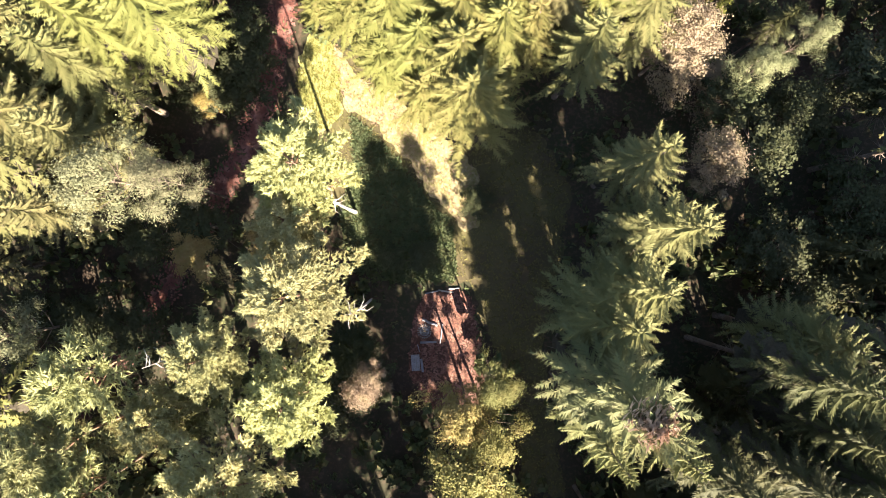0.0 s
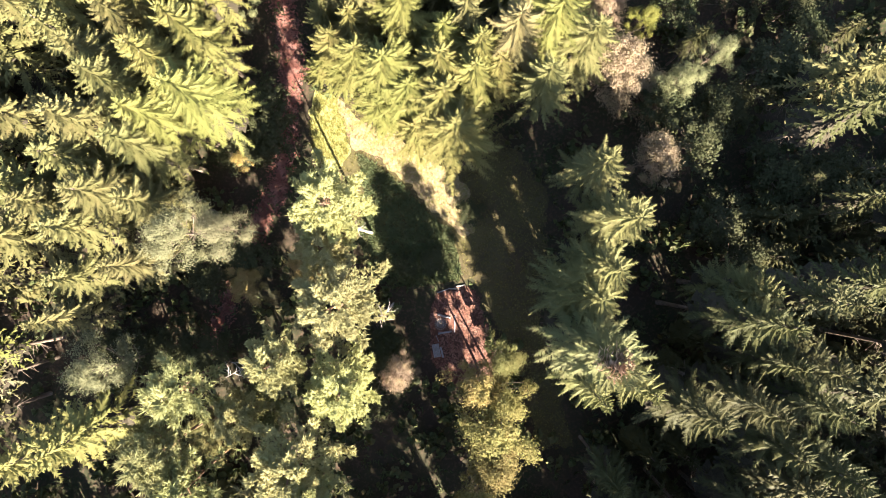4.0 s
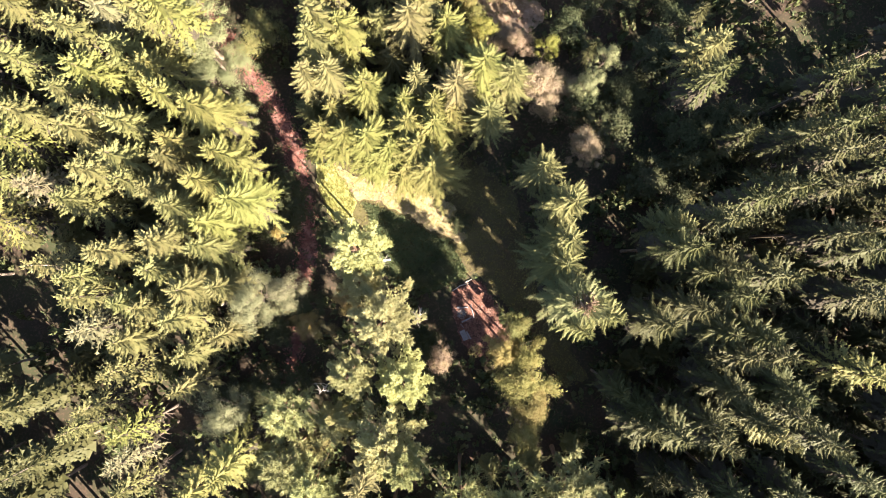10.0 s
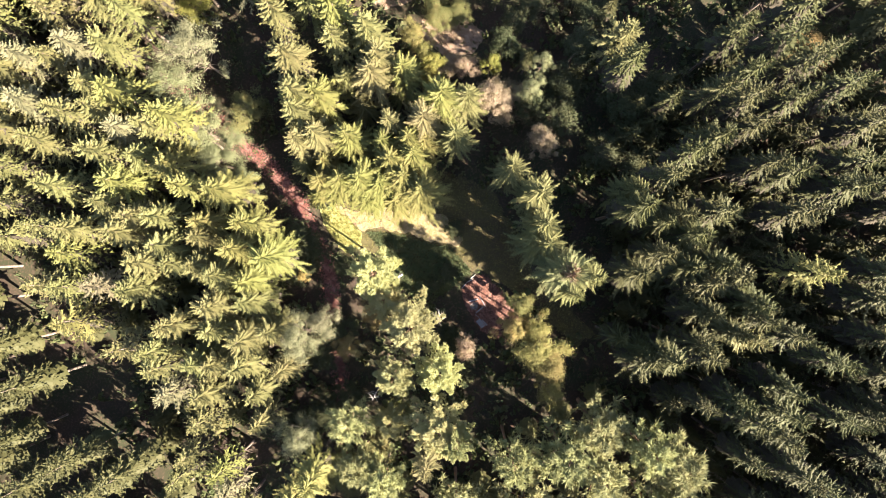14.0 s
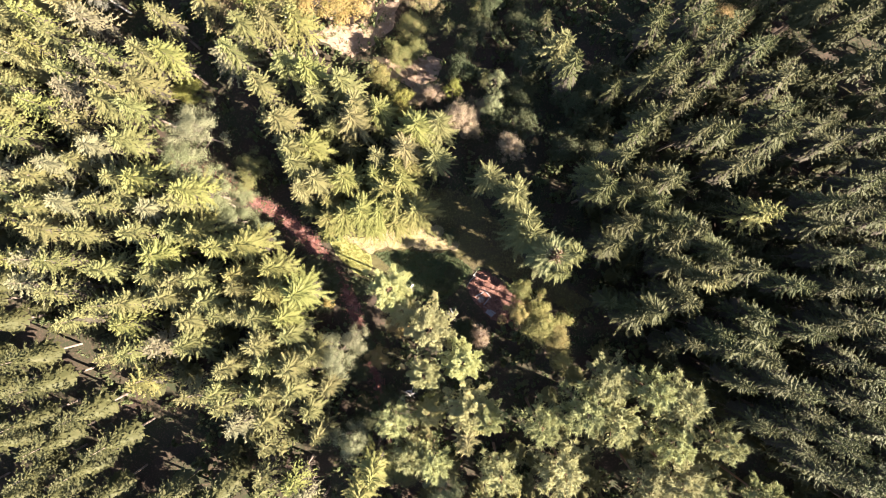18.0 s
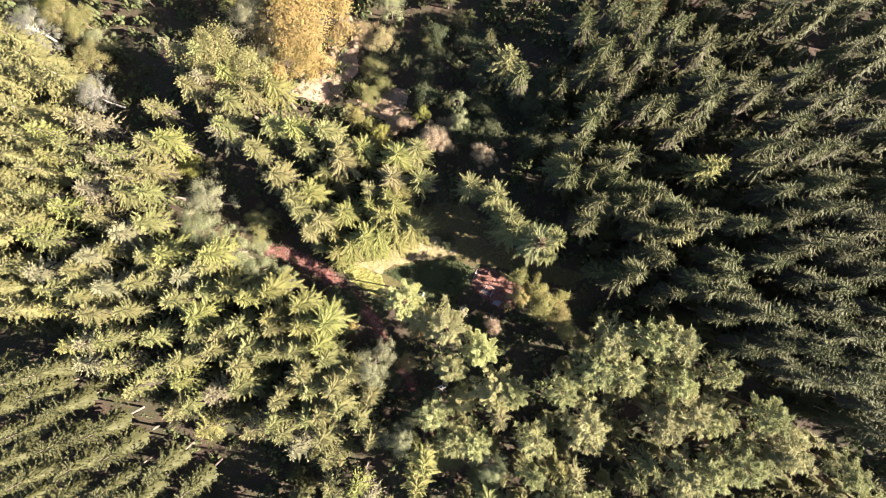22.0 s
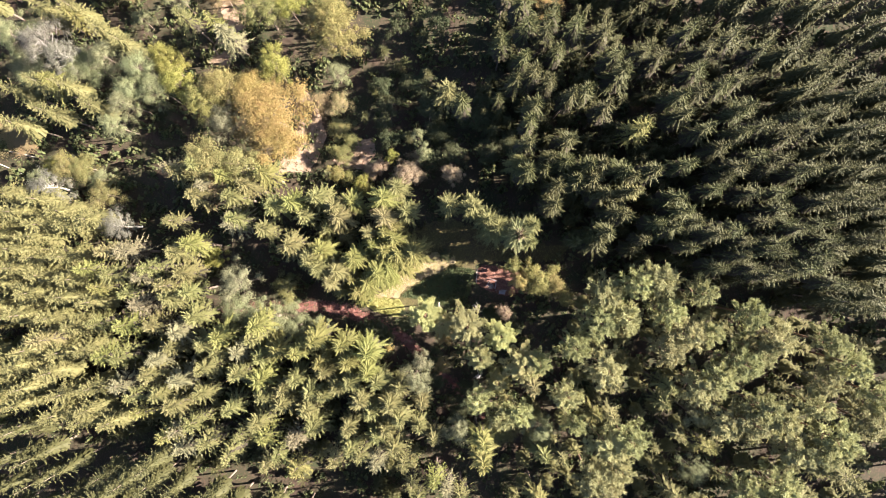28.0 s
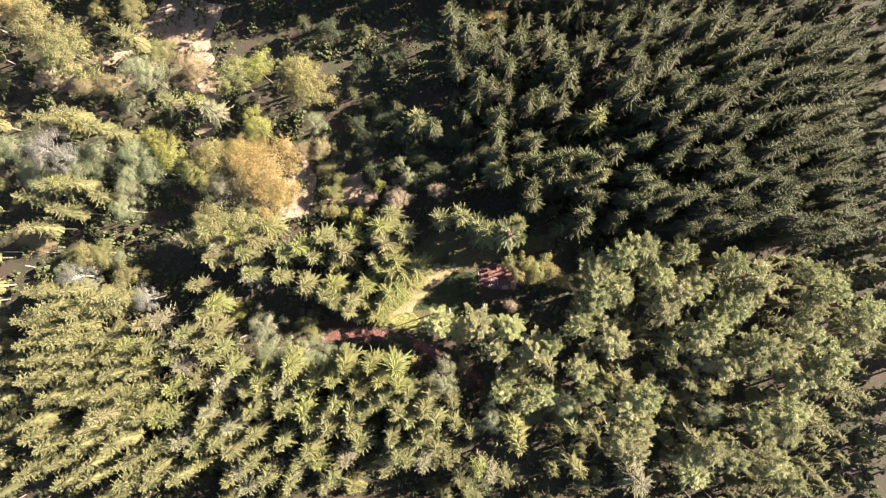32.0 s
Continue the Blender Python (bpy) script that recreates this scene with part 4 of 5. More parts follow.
spruce(-21, 16.8, 24.3, 3.38, "lit")
spruce(-23.8, 31.3, 24.5, 2.56, "lit")
spruce(-25.6, 25.4, 21.5, 2.81, "lit")
spruce(-24.3, 20, 23.1, 2.93, "lit")
spruce(-25.1, 15.6, 21.8, 3.13, "lit")
spruce(-20.1, 40.5, 23.5, 3.12, "lit")
spruce(-12.3, 76, 23, 2.64, "pale")
spruce(-33.6, 85.4, 23.6, 2.26, "pale")
spruce(-29.5, 2.6, 19.8, 2.05)
spruce(-35, 2.2, 18.8, 2.48)
spruce(-36.8, -1.8, 19.5, 2.19)
spruce(-44.1, 3.3, 19.3, 2.36)
spruce(-48.2, 0.6, 18.9, 2.4)
spruce(-45.5, -4.6, 18.7, 2.61)
spruce(-47.9, -11, 19, 2.48)
spruce(-46.6, -6.9, 20.1, 2.25)
spruce(-50, -1.1, 19.4, 2.2)
spruce(-16.1, -37.7, 20.8, 2.32)
spruce(-23.7, -35.2, 20.1, 2.13)
spruce(-34.6, -30.4, 20.4, 2.07)
spruce(-35.1, -26.3, 19.9, 2.4)
spruce(-17.5, -49.4, 20.1, 2.36)
spruce(-23.9, -54.8, 20.2, 2.09)
spruce(-24.9, -60.1, 21.4, 2.43)
spruce(-13.5, -49.1, 20.7, 2.61)
spruce(-37.6, -13.3, 24.9, 3.04, "lit")
spruce(-43.8, -26.8, 24.4, 3.02, "lit")
spruce(-34, -11.6, 24.4, 3.02, "lit")
spruce(-22.8, -38.8, 21.1, 2.39, "pale")
spruce(-36.6, -55.8, 21.4, 2.31, "pale")
spruce(-46.3, -42, 24.5, 3.96)
pine(-9.9, -27.3, 23.5, 3.7)
pine(-13, -35.1, 20.5, 4.77)
pine(3.2, -31.4, 20.5, 4.5)
pine(6.4, -37.5, 22.2, 3.94)
pine(8.4, -41.7, 21.2, 4.9)
pine(-0.9, -36.5, 21.7, 3.97)
pine(-3.7, -31.5, 21.8, 4.6)
pine(1.9, -45.8, 21.4, 3.77)
pine(8, -51.1, 22.9, 3.78)
pine(0.1, -55.4, 20.7, 3.66)
pine(-5.2, -46.6, 23.5, 4.22)
pine(-1.2, -50.1, 22.7, 4.37)
pine(5.6, -62.1, 23.4, 4.1)
pine(2.4, -68.9, 21.5, 4.53)
pine(-1.7, -67.5, 20.5, 4.12)
pine(-9.6, -58.8, 22.8, 4.39)
pine(-5, -63, 22, 4.86)
pine(-11.8, -55.9, 21.8, 4.6)
pine(4, -81.4, 21.7, 3.77)
pine(0.2, -86.8, 21.7, 3.93)
pine(-4.7, -82.2, 20.6, 4.02)
pine(-10, -80.8, 20.9, 4.24)
pine(-13.1, -69.4, 22.7, 4.63)
pine(-15.1, -73.8, 23.2, 4.06)
pine(-17.3, -67, 22.5, 4.8)
pine(-5, -94.8, 21.7, 4.83)
pine(-11, -94.2, 20.8, 4.84)
pine(-16.8, -86.3, 23.1, 4.92)
pine(-18.9, -83.8, 23, 4.57)
pine(-20.5, -79.2, 21.8, 4.58)
pine(-33.5, -74.9, 23.1, 4.4)
pine(-28.8, -76.5, 22.4, 4.85)
pine(-32.1, -69.1, 21.4, 4.09)
pine(-28.9, -38.7, 20.6, 4.79)
pine(-26.4, -43.5, 22.4, 4.52)
pine(-34, -42.7, 21.2, 3.89)
pine(-35.9, -37.2, 21.9, 4.79)
pine(-38.6, -40.7, 21.6, 4.2)
pine(-38.8, -58.5, 21.8, 4.74)
pine(-43.8, -54.3, 20.9, 4.77)
pine(-41.1, -64.3, 20.5, 4.56)
pine(-41.5, -72.6, 22.8, 4.26)
pine(-45.4, -76.7, 22.7, 4.02)
pine(-19, -62.4, 20.9, 4.12)
broadleaf(55, 99.7, 20.5, 5.11, "green")
broadleaf(58.7, 103.3, 21.4, 5.03, "green")
broadleaf(51.2, 94.5, 22.7, 5.19, "green")
broadleaf(62.9, 109.2, 18.4, 4.11, "orange")
broadleaf(66.2, 94.7, 9.3, 1.89, "yellow")
broadleaf(64.4, 83.5, 13.3, 3.13, "green")
broadleaf(48.6, 80.4, 18.3, 3.65, "sage")
broadleaf(46.6, 76.8, 18.7, 3.6, "sage")
broadleaf(51.1, 96.9, 6.5, 3.06, "olive")
broadleaf(47.6, 92.5, 6.4, 2.99, "olive")
broadleaf(47.4, 98.3, 6.4, 2.98, "olive")
broadleaf(57, 79.6, 4.6, 3.25, "green")
broadleaf(50.8, 68.9, 10.1, 2.9, "olive")
broadleaf(52.8, 72.6, 7.6, 3.37, "olive")
broadleaf(48.4, 108.4, 7.8, 2.17, "pink")
broadleaf(48, 56.9, 17.2, 4.23, "green")
broadleaf(50.4, 51.6, 16.5, 3.13, "lime")
broadleaf(47.9, 44.1, 16.2, 2.92, "orange")
broadleaf(45.4, 38.8, 18.6, 4.61, "yellow")
broadleaf(49.3, 40.8, 19.2, 3.96, "yellow")
broadleaf(38.7, 38.8, 9.9, 2.49, "sage")
broadleaf(33.1, 37.1, 6.3, 2.38, "olive")
broadleaf(32.3, 41.8, 4.5, 2.4, "olive")
broadleaf(35.6, 51.2, 18.4, 3.52, "lime")
broadleaf(25.3, 49.3, 19.8, 7.88, "golden")
broadleaf(20.2, 46.7, 17, 4.42, "golden")
broadleaf(28.9, 54.3, 17.7, 4.59, "golden")
broadleaf(28.4, 61, 20, 4.11, "yellow")
broadleaf(25.1, 64.6, 19.2, 3.83, "yellow")
broadleaf(21.6, 59.2, 16.8, 3.37, "grey")
broadleaf(20.8, 82.2, 17.3, 2.82, "sage")
broadleaf(23.6, 81.1, 16.9, 3.29, "sage")
broadleaf(15.3, 84.1, 15.9, 2.69, "sage")
broadleaf(30.5, 74.2, 15.5, 3.11, "lime")
broadleaf(32.7, 76.2, 15.9, 2.72, "lime")
broadleaf(27.2, 71.4, 17.3, 3.25, "lime")
broadleaf(29, 80.3, 17.4, 3.49, "sage")
broadleaf(30, 88.7, 16.9, 3.48, "sage")
broadleaf(25.1, 76.3, 16.9, 3.10, "sage")
broadleaf(29, 100.3, 22.2, 3.78, "pale")
broadleaf(27.6, 96.7, 20.1, 3, "pale")
broadleaf(-1.9, 97, 12.8, 3.55, "pale")
broadleaf(-6.6, 78.5, 14.8, 3.14, "pale")
broadleaf(3.3, 96.1, 9.1, 2.75, "green")
broadleaf(4.4, 92.2, 8.2, 2.64, "green")
broadleaf(2.8, 87.5, 7.4, 2.46, "sage")
broadleaf(-9.7, 57.9, 6.5, 2.35, "lime")
broadleaf(-12.3, 39.4, 8.2, 2.7, "green")
broadleaf(-16.7, 38.5, 4.4, 1.99, "sage")
broadleaf(53.2, 27.7, 9.9, 2.17, "dark")
broadleaf(62.3, 35.7, 9.8, 2.74, "dark")
broadleaf(55.4, 18.5, 10.4, 2.56, "dark")
broadleaf(40.5, 22.4, 7.7, 2.12, "dark")
broadleaf(30.7, 25.2, 8.5, 2.16, "dark")
broadleaf(62.4, 27.7, 5.1, 1.84, "green")
broadleaf(44.7, 25, 6.1, 1.44, "green")
broadleaf(37.8, 29.8, 5.4, 1.44, "green")
spruce(52.4, 21.2, 8.8, 1.67, "shade_tone")
spruce(62.7, 27, 9.2, 1.77, "shade_tone")
spruce(63.8, 42.2, 11, 2.05, "shade_tone")
spruce(36.3, 26.7, 7.1, 2.08, "shade_tone")
spruce(30.8, 30.5, 9.5, 1.77, "shade_tone")
spruce(28, 19, 11.5, 1.62, "shade_tone")
spruce(46.6, 29.6, 8.4, 1.96, "shade_tone")
spruce(45.7, 24.1, 7, 1.9, "shade_tone")
spruce(43.3, 18, 11.3, 1.81, "shade_tone")
spruce(55.4, 23.2, 10.3, 1.72, "shade_tone")
broadleaf(20.1, 17.9, 7.4, 2.76, "pink")
broadleaf(24.7, 15.2, 5, 2.61, "pink")
broadleaf(24.3, 32.7, 5.5, 1.89, "green")
broadleaf(27.2, 35.7, 5.1, 2.35, "green")
broadleaf(21.3, 34, 5.9, 2.22, "green")
broadleaf(16.4, 31.3, 3.9, 1.59, "yellow")
broadleaf(14.3, 26.7, 4.6, 1.77, "yellow")
broadleaf(16.3, 33.9, 6, 1.73, "yellow")
broadleaf(66.1, -5.9, 7.5, 2.97, "orange")
broadleaf(-22.1, -0.4, 6.6, 2.13, "orange")
broadleaf(-15.6, 0.5, 6.9, 1.97, "orange")
broadleaf(3, 4.5, 2.3, 1.36, "dark")
broadleaf(-14.7, 10, 4.2, 1.73, "dark")
broadleaf(-30.7, -25.2, 15, 3.11, "sage")
broadleaf(-18.7, -57.7, 16.4, 2.73, "sage")
broadleaf(-31.4, -61.4, 14.6, 3.16, "sage")
spruce(41.3, 64.4, 23, 2.41)
spruce(41.4, 71.9, 22, 2.6)
spruce(39.5, 61.2, 22.8, 3.03)
spruce(7.4, 65.8, 20.9, 2.6)
spruce(10, 61.9, 22.7, 2.93)
spruce(9.6, 55.2, 21.6, 2.86)
spruce(8.4, 50, 21.6, 3.07)
spruce(6.3, 58.4, 21.7, 2.67)
spruce(5.7, 52.4, 21.9, 3.44)
spruce(4.3, 59.8, 22.8, 3.2)
spruce(7.9, 39.2, 23.3, 2.95)
spruce(9.4, 34.3, 21.6, 3.26)
spruce(7.9, 30.8, 20.8, 3.24)
spruce(5.2, 36.5, 20.9, 3.11)
spruce(5.3, 42.7, 22, 3.24)
spruce(11.7, 47.1, 20.7, 3.15)
spruce(1.3, 50.7, 23, 2.58)
broadleaf(11.0, 60.9, 19.5, 5.6, "green")
broadleaf(12.8, 53.7, 18.5, 4.6, "green")
broadleaf(7.8, 57.3, 17.5, 3.6, "olive")
spruce(36.4, 96.0, 20, 2.9, "lit")
spruce(21.5, 97.9, 20, 2.8, "lit")
spruce(8.8, 68.1, 19, 2.4)
broadleaf(-21.2, 12.6, 7, 0.95, "golden")
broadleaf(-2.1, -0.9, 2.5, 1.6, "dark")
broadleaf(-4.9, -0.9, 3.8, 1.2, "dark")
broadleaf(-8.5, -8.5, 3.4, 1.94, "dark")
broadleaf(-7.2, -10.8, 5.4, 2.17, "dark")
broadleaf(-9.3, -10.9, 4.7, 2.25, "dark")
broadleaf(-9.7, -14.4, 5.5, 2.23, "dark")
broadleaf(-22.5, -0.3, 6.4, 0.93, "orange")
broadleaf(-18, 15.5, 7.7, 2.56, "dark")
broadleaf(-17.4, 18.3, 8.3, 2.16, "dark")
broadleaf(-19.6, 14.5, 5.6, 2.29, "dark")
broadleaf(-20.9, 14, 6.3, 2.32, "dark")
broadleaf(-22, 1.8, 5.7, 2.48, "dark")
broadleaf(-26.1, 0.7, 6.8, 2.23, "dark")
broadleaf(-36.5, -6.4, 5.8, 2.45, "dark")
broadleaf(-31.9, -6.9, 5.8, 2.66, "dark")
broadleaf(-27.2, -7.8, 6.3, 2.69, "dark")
broadleaf(-27.8, -16.4, 5.9, 2.51, "green")
broadleaf(-22.6, -14, 7.8, 2.62, "green")
broadleaf(-35.8, -16.3, 6.8, 2.9, "green")
broadleaf(-33.8, -18.5, 6, 2.87, "green")
broadleaf(21.4, 105.3, 12.5, 3.82, "sage")
broadleaf(24.9, 107.8, 12, 3.81, "sage")
broadleaf(24.9, 95.5, 14.1, 3.77, "sage")
broadleaf(27.1, 92.9, 13.8, 4.01, "sage")
broadleaf(3.8, 98.7, 7.1, 2.33, "lime")
broadleaf(3.7, 92.5, 8.4, 2.94, "green")
broadleaf(-0.9, 85.5, 9.6, 3.14, "green")
broadleaf(-1.5, 100.5, 7.7, 3.43, "sage")
broadleaf(7.2, 109.9, 3.3, 3.33, "olive")
broadleaf(8, 113.6, 2, 3.63, "olive")
broadleaf(29.8, 110, 16.5, 4.08, "sage")
broadleaf(41.2, 86.5, 7.8, 2.36, "sage")

# ---- hearth and seats in the clearing ----
def log(name, a, b, r, material, label, category, lift=0.0):
    """A round log lying on the ground between two spots, with a slight bow and stubs."""
    rng = np.random.default_rng(int(abs(a[0] * 31 + a[1] * 17) * 10))
    pts = []
    for k in range(6):
        f = k / 5
        x, y = a[0] + (b[0] - a[0]) * f, a[1] + (b[1] - a[1]) * f
        pts.append((x + rng.normal() * r * 0.15, y + rng.normal() * r * 0.15, height_at(x, y) + r * 0.85 + lift))
    v, t = tube(pts, [r * (1 - 0.2 * k / 5) for k in range(6)], 9)
    return tagged(new(name, soup(name, v, t, material)), label, category)


def box_mesh(sx, sy, sz, bevel=0.012):
    bm = bmesh.new()
    bmesh.ops.create_cube(bm, size=1.0)
    for v in bm.verts:
        v.co = Vector((v.co.x * sx, v.co.y * sy, v.co.z * sz))
    bmesh.ops.bevel(bm, geom=bm.edges[:], offset=bevel, segments=1, affect="EDGES")
    return bm


HEARTH = (-1.73, -8.14)
root = tagged(new("fire_pit"), "round fire pit ringed with grey field stones", "fire pit")
root.location = (*HEARTH, height_at(*HEARTH) + 0.05)
bm = bmesh.new()
bmesh.ops.create_cone(bm, cap_ends=True, segments=18, radius1=0.55, radius2=0.45, depth=0.08)
part("ash_bed", bm, ASH, root, "grey ash and charred wood")
rng = np.random.default_rng(7)
stones = []
for k in range(3):
    bm = bmesh.new()
    bmesh.ops.create_icosphere(bm, subdivisions=1, radius=0.12)
    for v in bm.verts:
        v.co = Vector((v.co.x * 1.1, v.co.y * 0.85, v.co.z * 0.7)) * float(rng.uniform(0.8, 1.15))
    me = bpy.data.meshes.new("stone")
    bm.to_mesh(me)
    bm.free()
    me.materials.append(STONE)
    stones.append(me)
for k in range(17):
    stone = part("stone", stones[k % 3], STONE, root)
    a = 2 * math.pi * k / 17
    stone.location, stone.rotation_euler = (0.62 * math.cos(a), 0.62 * math.sin(a), 0.08), (0.2 * k, 0.1 * k, a)
for k in range(6):
    stick = part("charred_log", soup("charred_log", *tube([(0.34 * math.cos(k), 0.34 * math.sin(k), 0.06), (0.05, 0.02, 0.2)], [0.05, 0.03], 6), BARK), BARK, root)

log("bench_log", (-1.91, -6.99), (-0.47, -7.53), 0.14, GREY_WOOD, "thick weathered log to sit on beside the fire pit", "log")
log("bench_log", (0.02, -7.41), (-0.18, -9.28), 0.09, GREY_WOOD, "thin weathered log to sit on beside the fire pit", "log")
log("bench_log", (-2.11, -9.24), (-0.57, -9.12), 0.12, GREY_WOOD, "weathered log seat lying below the fire pit", "log")
log("pole", (-2.38, -9.41), (-2.15, -10.17), 0.05, GREY_WOOD, "short grey pole lying on the leaves", "log")
log("border_log", (-1.65, -4.46), (-0.39, -4.18), 0.07, GREY_WOOD, "slender log bordering the hearth place", "log")
log("border_log", (-0.39, -4.12), (1.09, -4.33), 0.08, PALE_WOOD, "bleached slender log bordering the hearth place", "log")
log("border_log", (0.54, -4.00), (1.69, -3.88), 0.09, PALE_WOOD, "sunlit bleached log bordering the hearth place", "log")

TABLE = (-2.53, -11.06)
table = tagged(new("picnic_table"), "weathered grey plank table beside the fire pit", "table")
table.matrix_world = pose(*TABLE, height_at(*TABLE) + 0.02, 0, 0, 4)
for k in range(5):
    plank = part("plank", box_mesh(0.155, 1.56, 0.04), GREY_WOOD, table)
    plank.location = ((k - 2) * 0.165, 0, 0.74)
for sx in (-0.3, 0.3):
    for sy in (-0.6, 0.6):
        leg = part("leg", box_mesh(0.09, 0.09, 0.72), GREY_WOOD, table)
        leg.location = (sx, sy, 0.36)
for sy in (-0.6, 0.6):
    rail = part("crossbar", box_mesh(0.74, 0.07, 0.06), GREY_WOOD, table)
    rail.location = (0, sy, 0.69)
BENCH = (-1.92, -11.38)
bench = tagged(new("bench"), "narrow plank bench along the table", "bench")
bench.matrix_world = pose(*BENCH, height_at(*BENCH) + 0.02, 0, 0, 8)
seat = part("seat", box_mesh(0.22, 1.3, 0.045), GREY_WOOD, bench)
seat.location = (0, 0, 0.43)
for sy in (-0.5, 0.5):
    leg = part("leg", box_mesh(0.16, 0.08, 0.41), GREY_WOOD, bench)
    leg.location = (0, sy, 0.205)

log("fallen_trunk", (3.99, 122.15), (4.16, 107.32), 0.2, PALE_WOOD, "long bleached fallen trunk in a grassy gap", "log")
log("fallen_trunk", (0.52, 116.08), (-0.55, 110.07), 0.15, PALE_WOOD, "bleached fallen trunk in a grassy gap", "log")
log("fallen_trunk", (43.45, 71.32), (41.62, 66.03), 0.22, PALE_WOOD, "short pale felled trunk on bare soil", "log")
log("fallen_trunk", (13.21, 56.42), (12.49, 55.36), 0.25, PALE_WOOD, "pale sawn log piece on the ground", "log")


def snag(x, y, h, r, label):
    """A dead, bleached standing stem with broken side stubs."""
    root = tagged(new("dead_tree"), label, "dead tree")
    root.location = (x, y, -0.05)
    rng = np.random.default_rng(int(h * 10))
    part("trunk", soup("trunk", *tube([(0, 0, 0), (0.1, 0, h * 0.5), (0.05, 0.1, h)], [r, r * 0.7, r * 0.25], 8), PALE_WOOD), PALE_WOOD, root)
    for k in range(12):
        a, z = rng.uniform(0, 6.28), h * rng.uniform(0.6, 0.98)
        L = rng.uniform(0.5, 1.6)
        part("branch", soup("branch", *tube([(0.06, 0.05, z), (L * 0.6 * math.cos(a), L * 0.6 * math.sin(a), z + 0.15), (L * math.cos(a + 0.3), L * math.sin(a + 0.3), z + 0.1)], [0.05, 0.03, 0.01], 4), PALE_WOOD), PALE_WOOD, root)


snag(-8.5, 3.4, 15.0, 0.2, "broken bleached stem among the pines")
snag(-6.9, -5.1, 14.0, 0.14, "thin dead stem with bare grey twigs")
snag(-21.4, -8.9, 15.5, 0.1, "dead pine top with a tangle of grey twigs")

STAND_A = [(72, 5), (74, -106), (11, -108), (10, -28), (24, -12), (37, 4)]
STAND_B = [(-19, 121), (-31, 55), (-33, 8), (-57, -7), (-59, 120)]
STAND_C = [(7, -28), (8, -108), (-54, -109), (-56, -18), (-16, -27)]
GAP = (-55.5, 16.5, 8.0)
FAR_SPOTS = []
FAR_SPOTS += [(62.8, -58, 25.7, 3.33), (60.5, -63.3, 25.4, 2.6), (60.2, -65.7, 27.8, 3.06), (55.1, -62.6, 28, 2.91), (51, -67.8, 27.7, 3.14), (50, -63.7, 27.4, 3.22), (43.6, -69.5, 27.9, 2.62), (48.6, -73.3, 27.9, 3.42), (56.2, -72.3, 27.3, 3.02), (58.4, -77.4, 25, 3.3), (58.2, -80.8, 27.5, 2.63), (54.4, -80.2, 26.6, 2.89), (60.8, -83.3, 27.4, 2.83), (62.8, -88.8, 25.7, 2.99), (55.6, -84.3, 27.9, 2.64), (56.1, -90.4, 25.3, 3.11)]
FAR_SPOTS += [(50, -77.1, 27.7, 3.01), (49.9, -82, 26.3, 3.32), (50.3, -86, 27.3, 2.61), (50, -89.8, 27.6, 2.73), (45.5, -75.9, 25.9, 3.3), (46.2, -81.9, 26.3, 3.27), (46.9, -86.1, 25.5, 3.34), (47.2, -89.9, 25.5, 2.68), (40.3, -73.1, 26.5, 2.85), (41, -78, 26.6, 3.36), (41, -83.9, 27.1, 2.56), (42.6, -88.4, 25.9, 3.04), (36.9, -76.9, 26.5, 3.19), (36.5, -81, 26.5, 2.62), (37.7, -89.9, 25.7, 3.31), (33.5, -73.5, 26.1, 3.24)]
FAR_SPOTS += [(34.1, -76.1, 28, 3.11), (29.8, -75.2, 25.9, 3.37), (33, -80.8, 26.4, 3.37), (34.4, -84.2, 25.9, 3.33), (32.7, -86.4, 27.4, 3.1), (30.4, -84.7, 26.3, 2.68), (31.2, -89.6, 27.3, 2.88), (26.7, -80.5, 25.2, 2.68), (26.6, -82.6, 27.7, 2.88), (28.1, -87.2, 26.7, 2.87), (22.8, -75.5, 27.3, 3.42), (23.2, -87.4, 26.2, 3.09), (24.6, -89.4, 27.7, 3.18), (20.5, -88.9, 25.9, 2.76), (16.8, -90.5, 26, 3.11), (14.9, -85.1, 28, 3.36)]
FAR_SPOTS += [(16.1, -80.1, 26.2, 2.91), (12.7, -78.9, 26.2, 2.56), (12.5, -83.3, 25.6, 3.04), (12.9, -88.3, 27.1, 3.1), (-5.2, 102.5, 20.2, 3.15), (-4.7, 94.8, 20.9, 3.3), (-6.2, 89.5, 20.1, 3.4), (-8.5, 98.2, 22.5, 3.29), (-9.9, 91.9, 22.3, 3.51), (-8.9, 86.4, 20.6, 3.42), (-6.5, 82.5, 22, 3.18), (-14.3, 101.2, 19.8, 3.21), (-12.8, 93.1, 22.2, 2.92), (-11.6, 104, 21.4, 3.47), (-17.5, 104.2, 21, 3.14), (-16.6, 97.6, 21.3, 2.87)]
FAR_SPOTS += [(-17.4, 92.5, 20.1, 2.7), (-15.6, 85.6, 21.8, 3.48), (-21.2, 102.4, 21.7, 2.67), (-20.6, 96.4, 20.9, 2.77), (-20.8, 90.1, 20.6, 3.46), (-20.1, 83, 21.7, 3.39), (-26, 102.8, 21.9, 3.29), (-24.5, 97.7, 20.8, 2.8), (-25.3, 92, 19.6, 3.46), (-24.2, 83.8, 22.3, 2.89), (-23.9, 77.7, 21.8, 3.01), (-30.7, 99.7, 19.6, 2.88), (-30.4, 92.7, 20.4, 3.49), (-29.7, 86.4, 19.9, 3.34), (-29.9, 80.6, 19.8, 3.55), (-34.2, 87.3, 20.4, 3.16)]
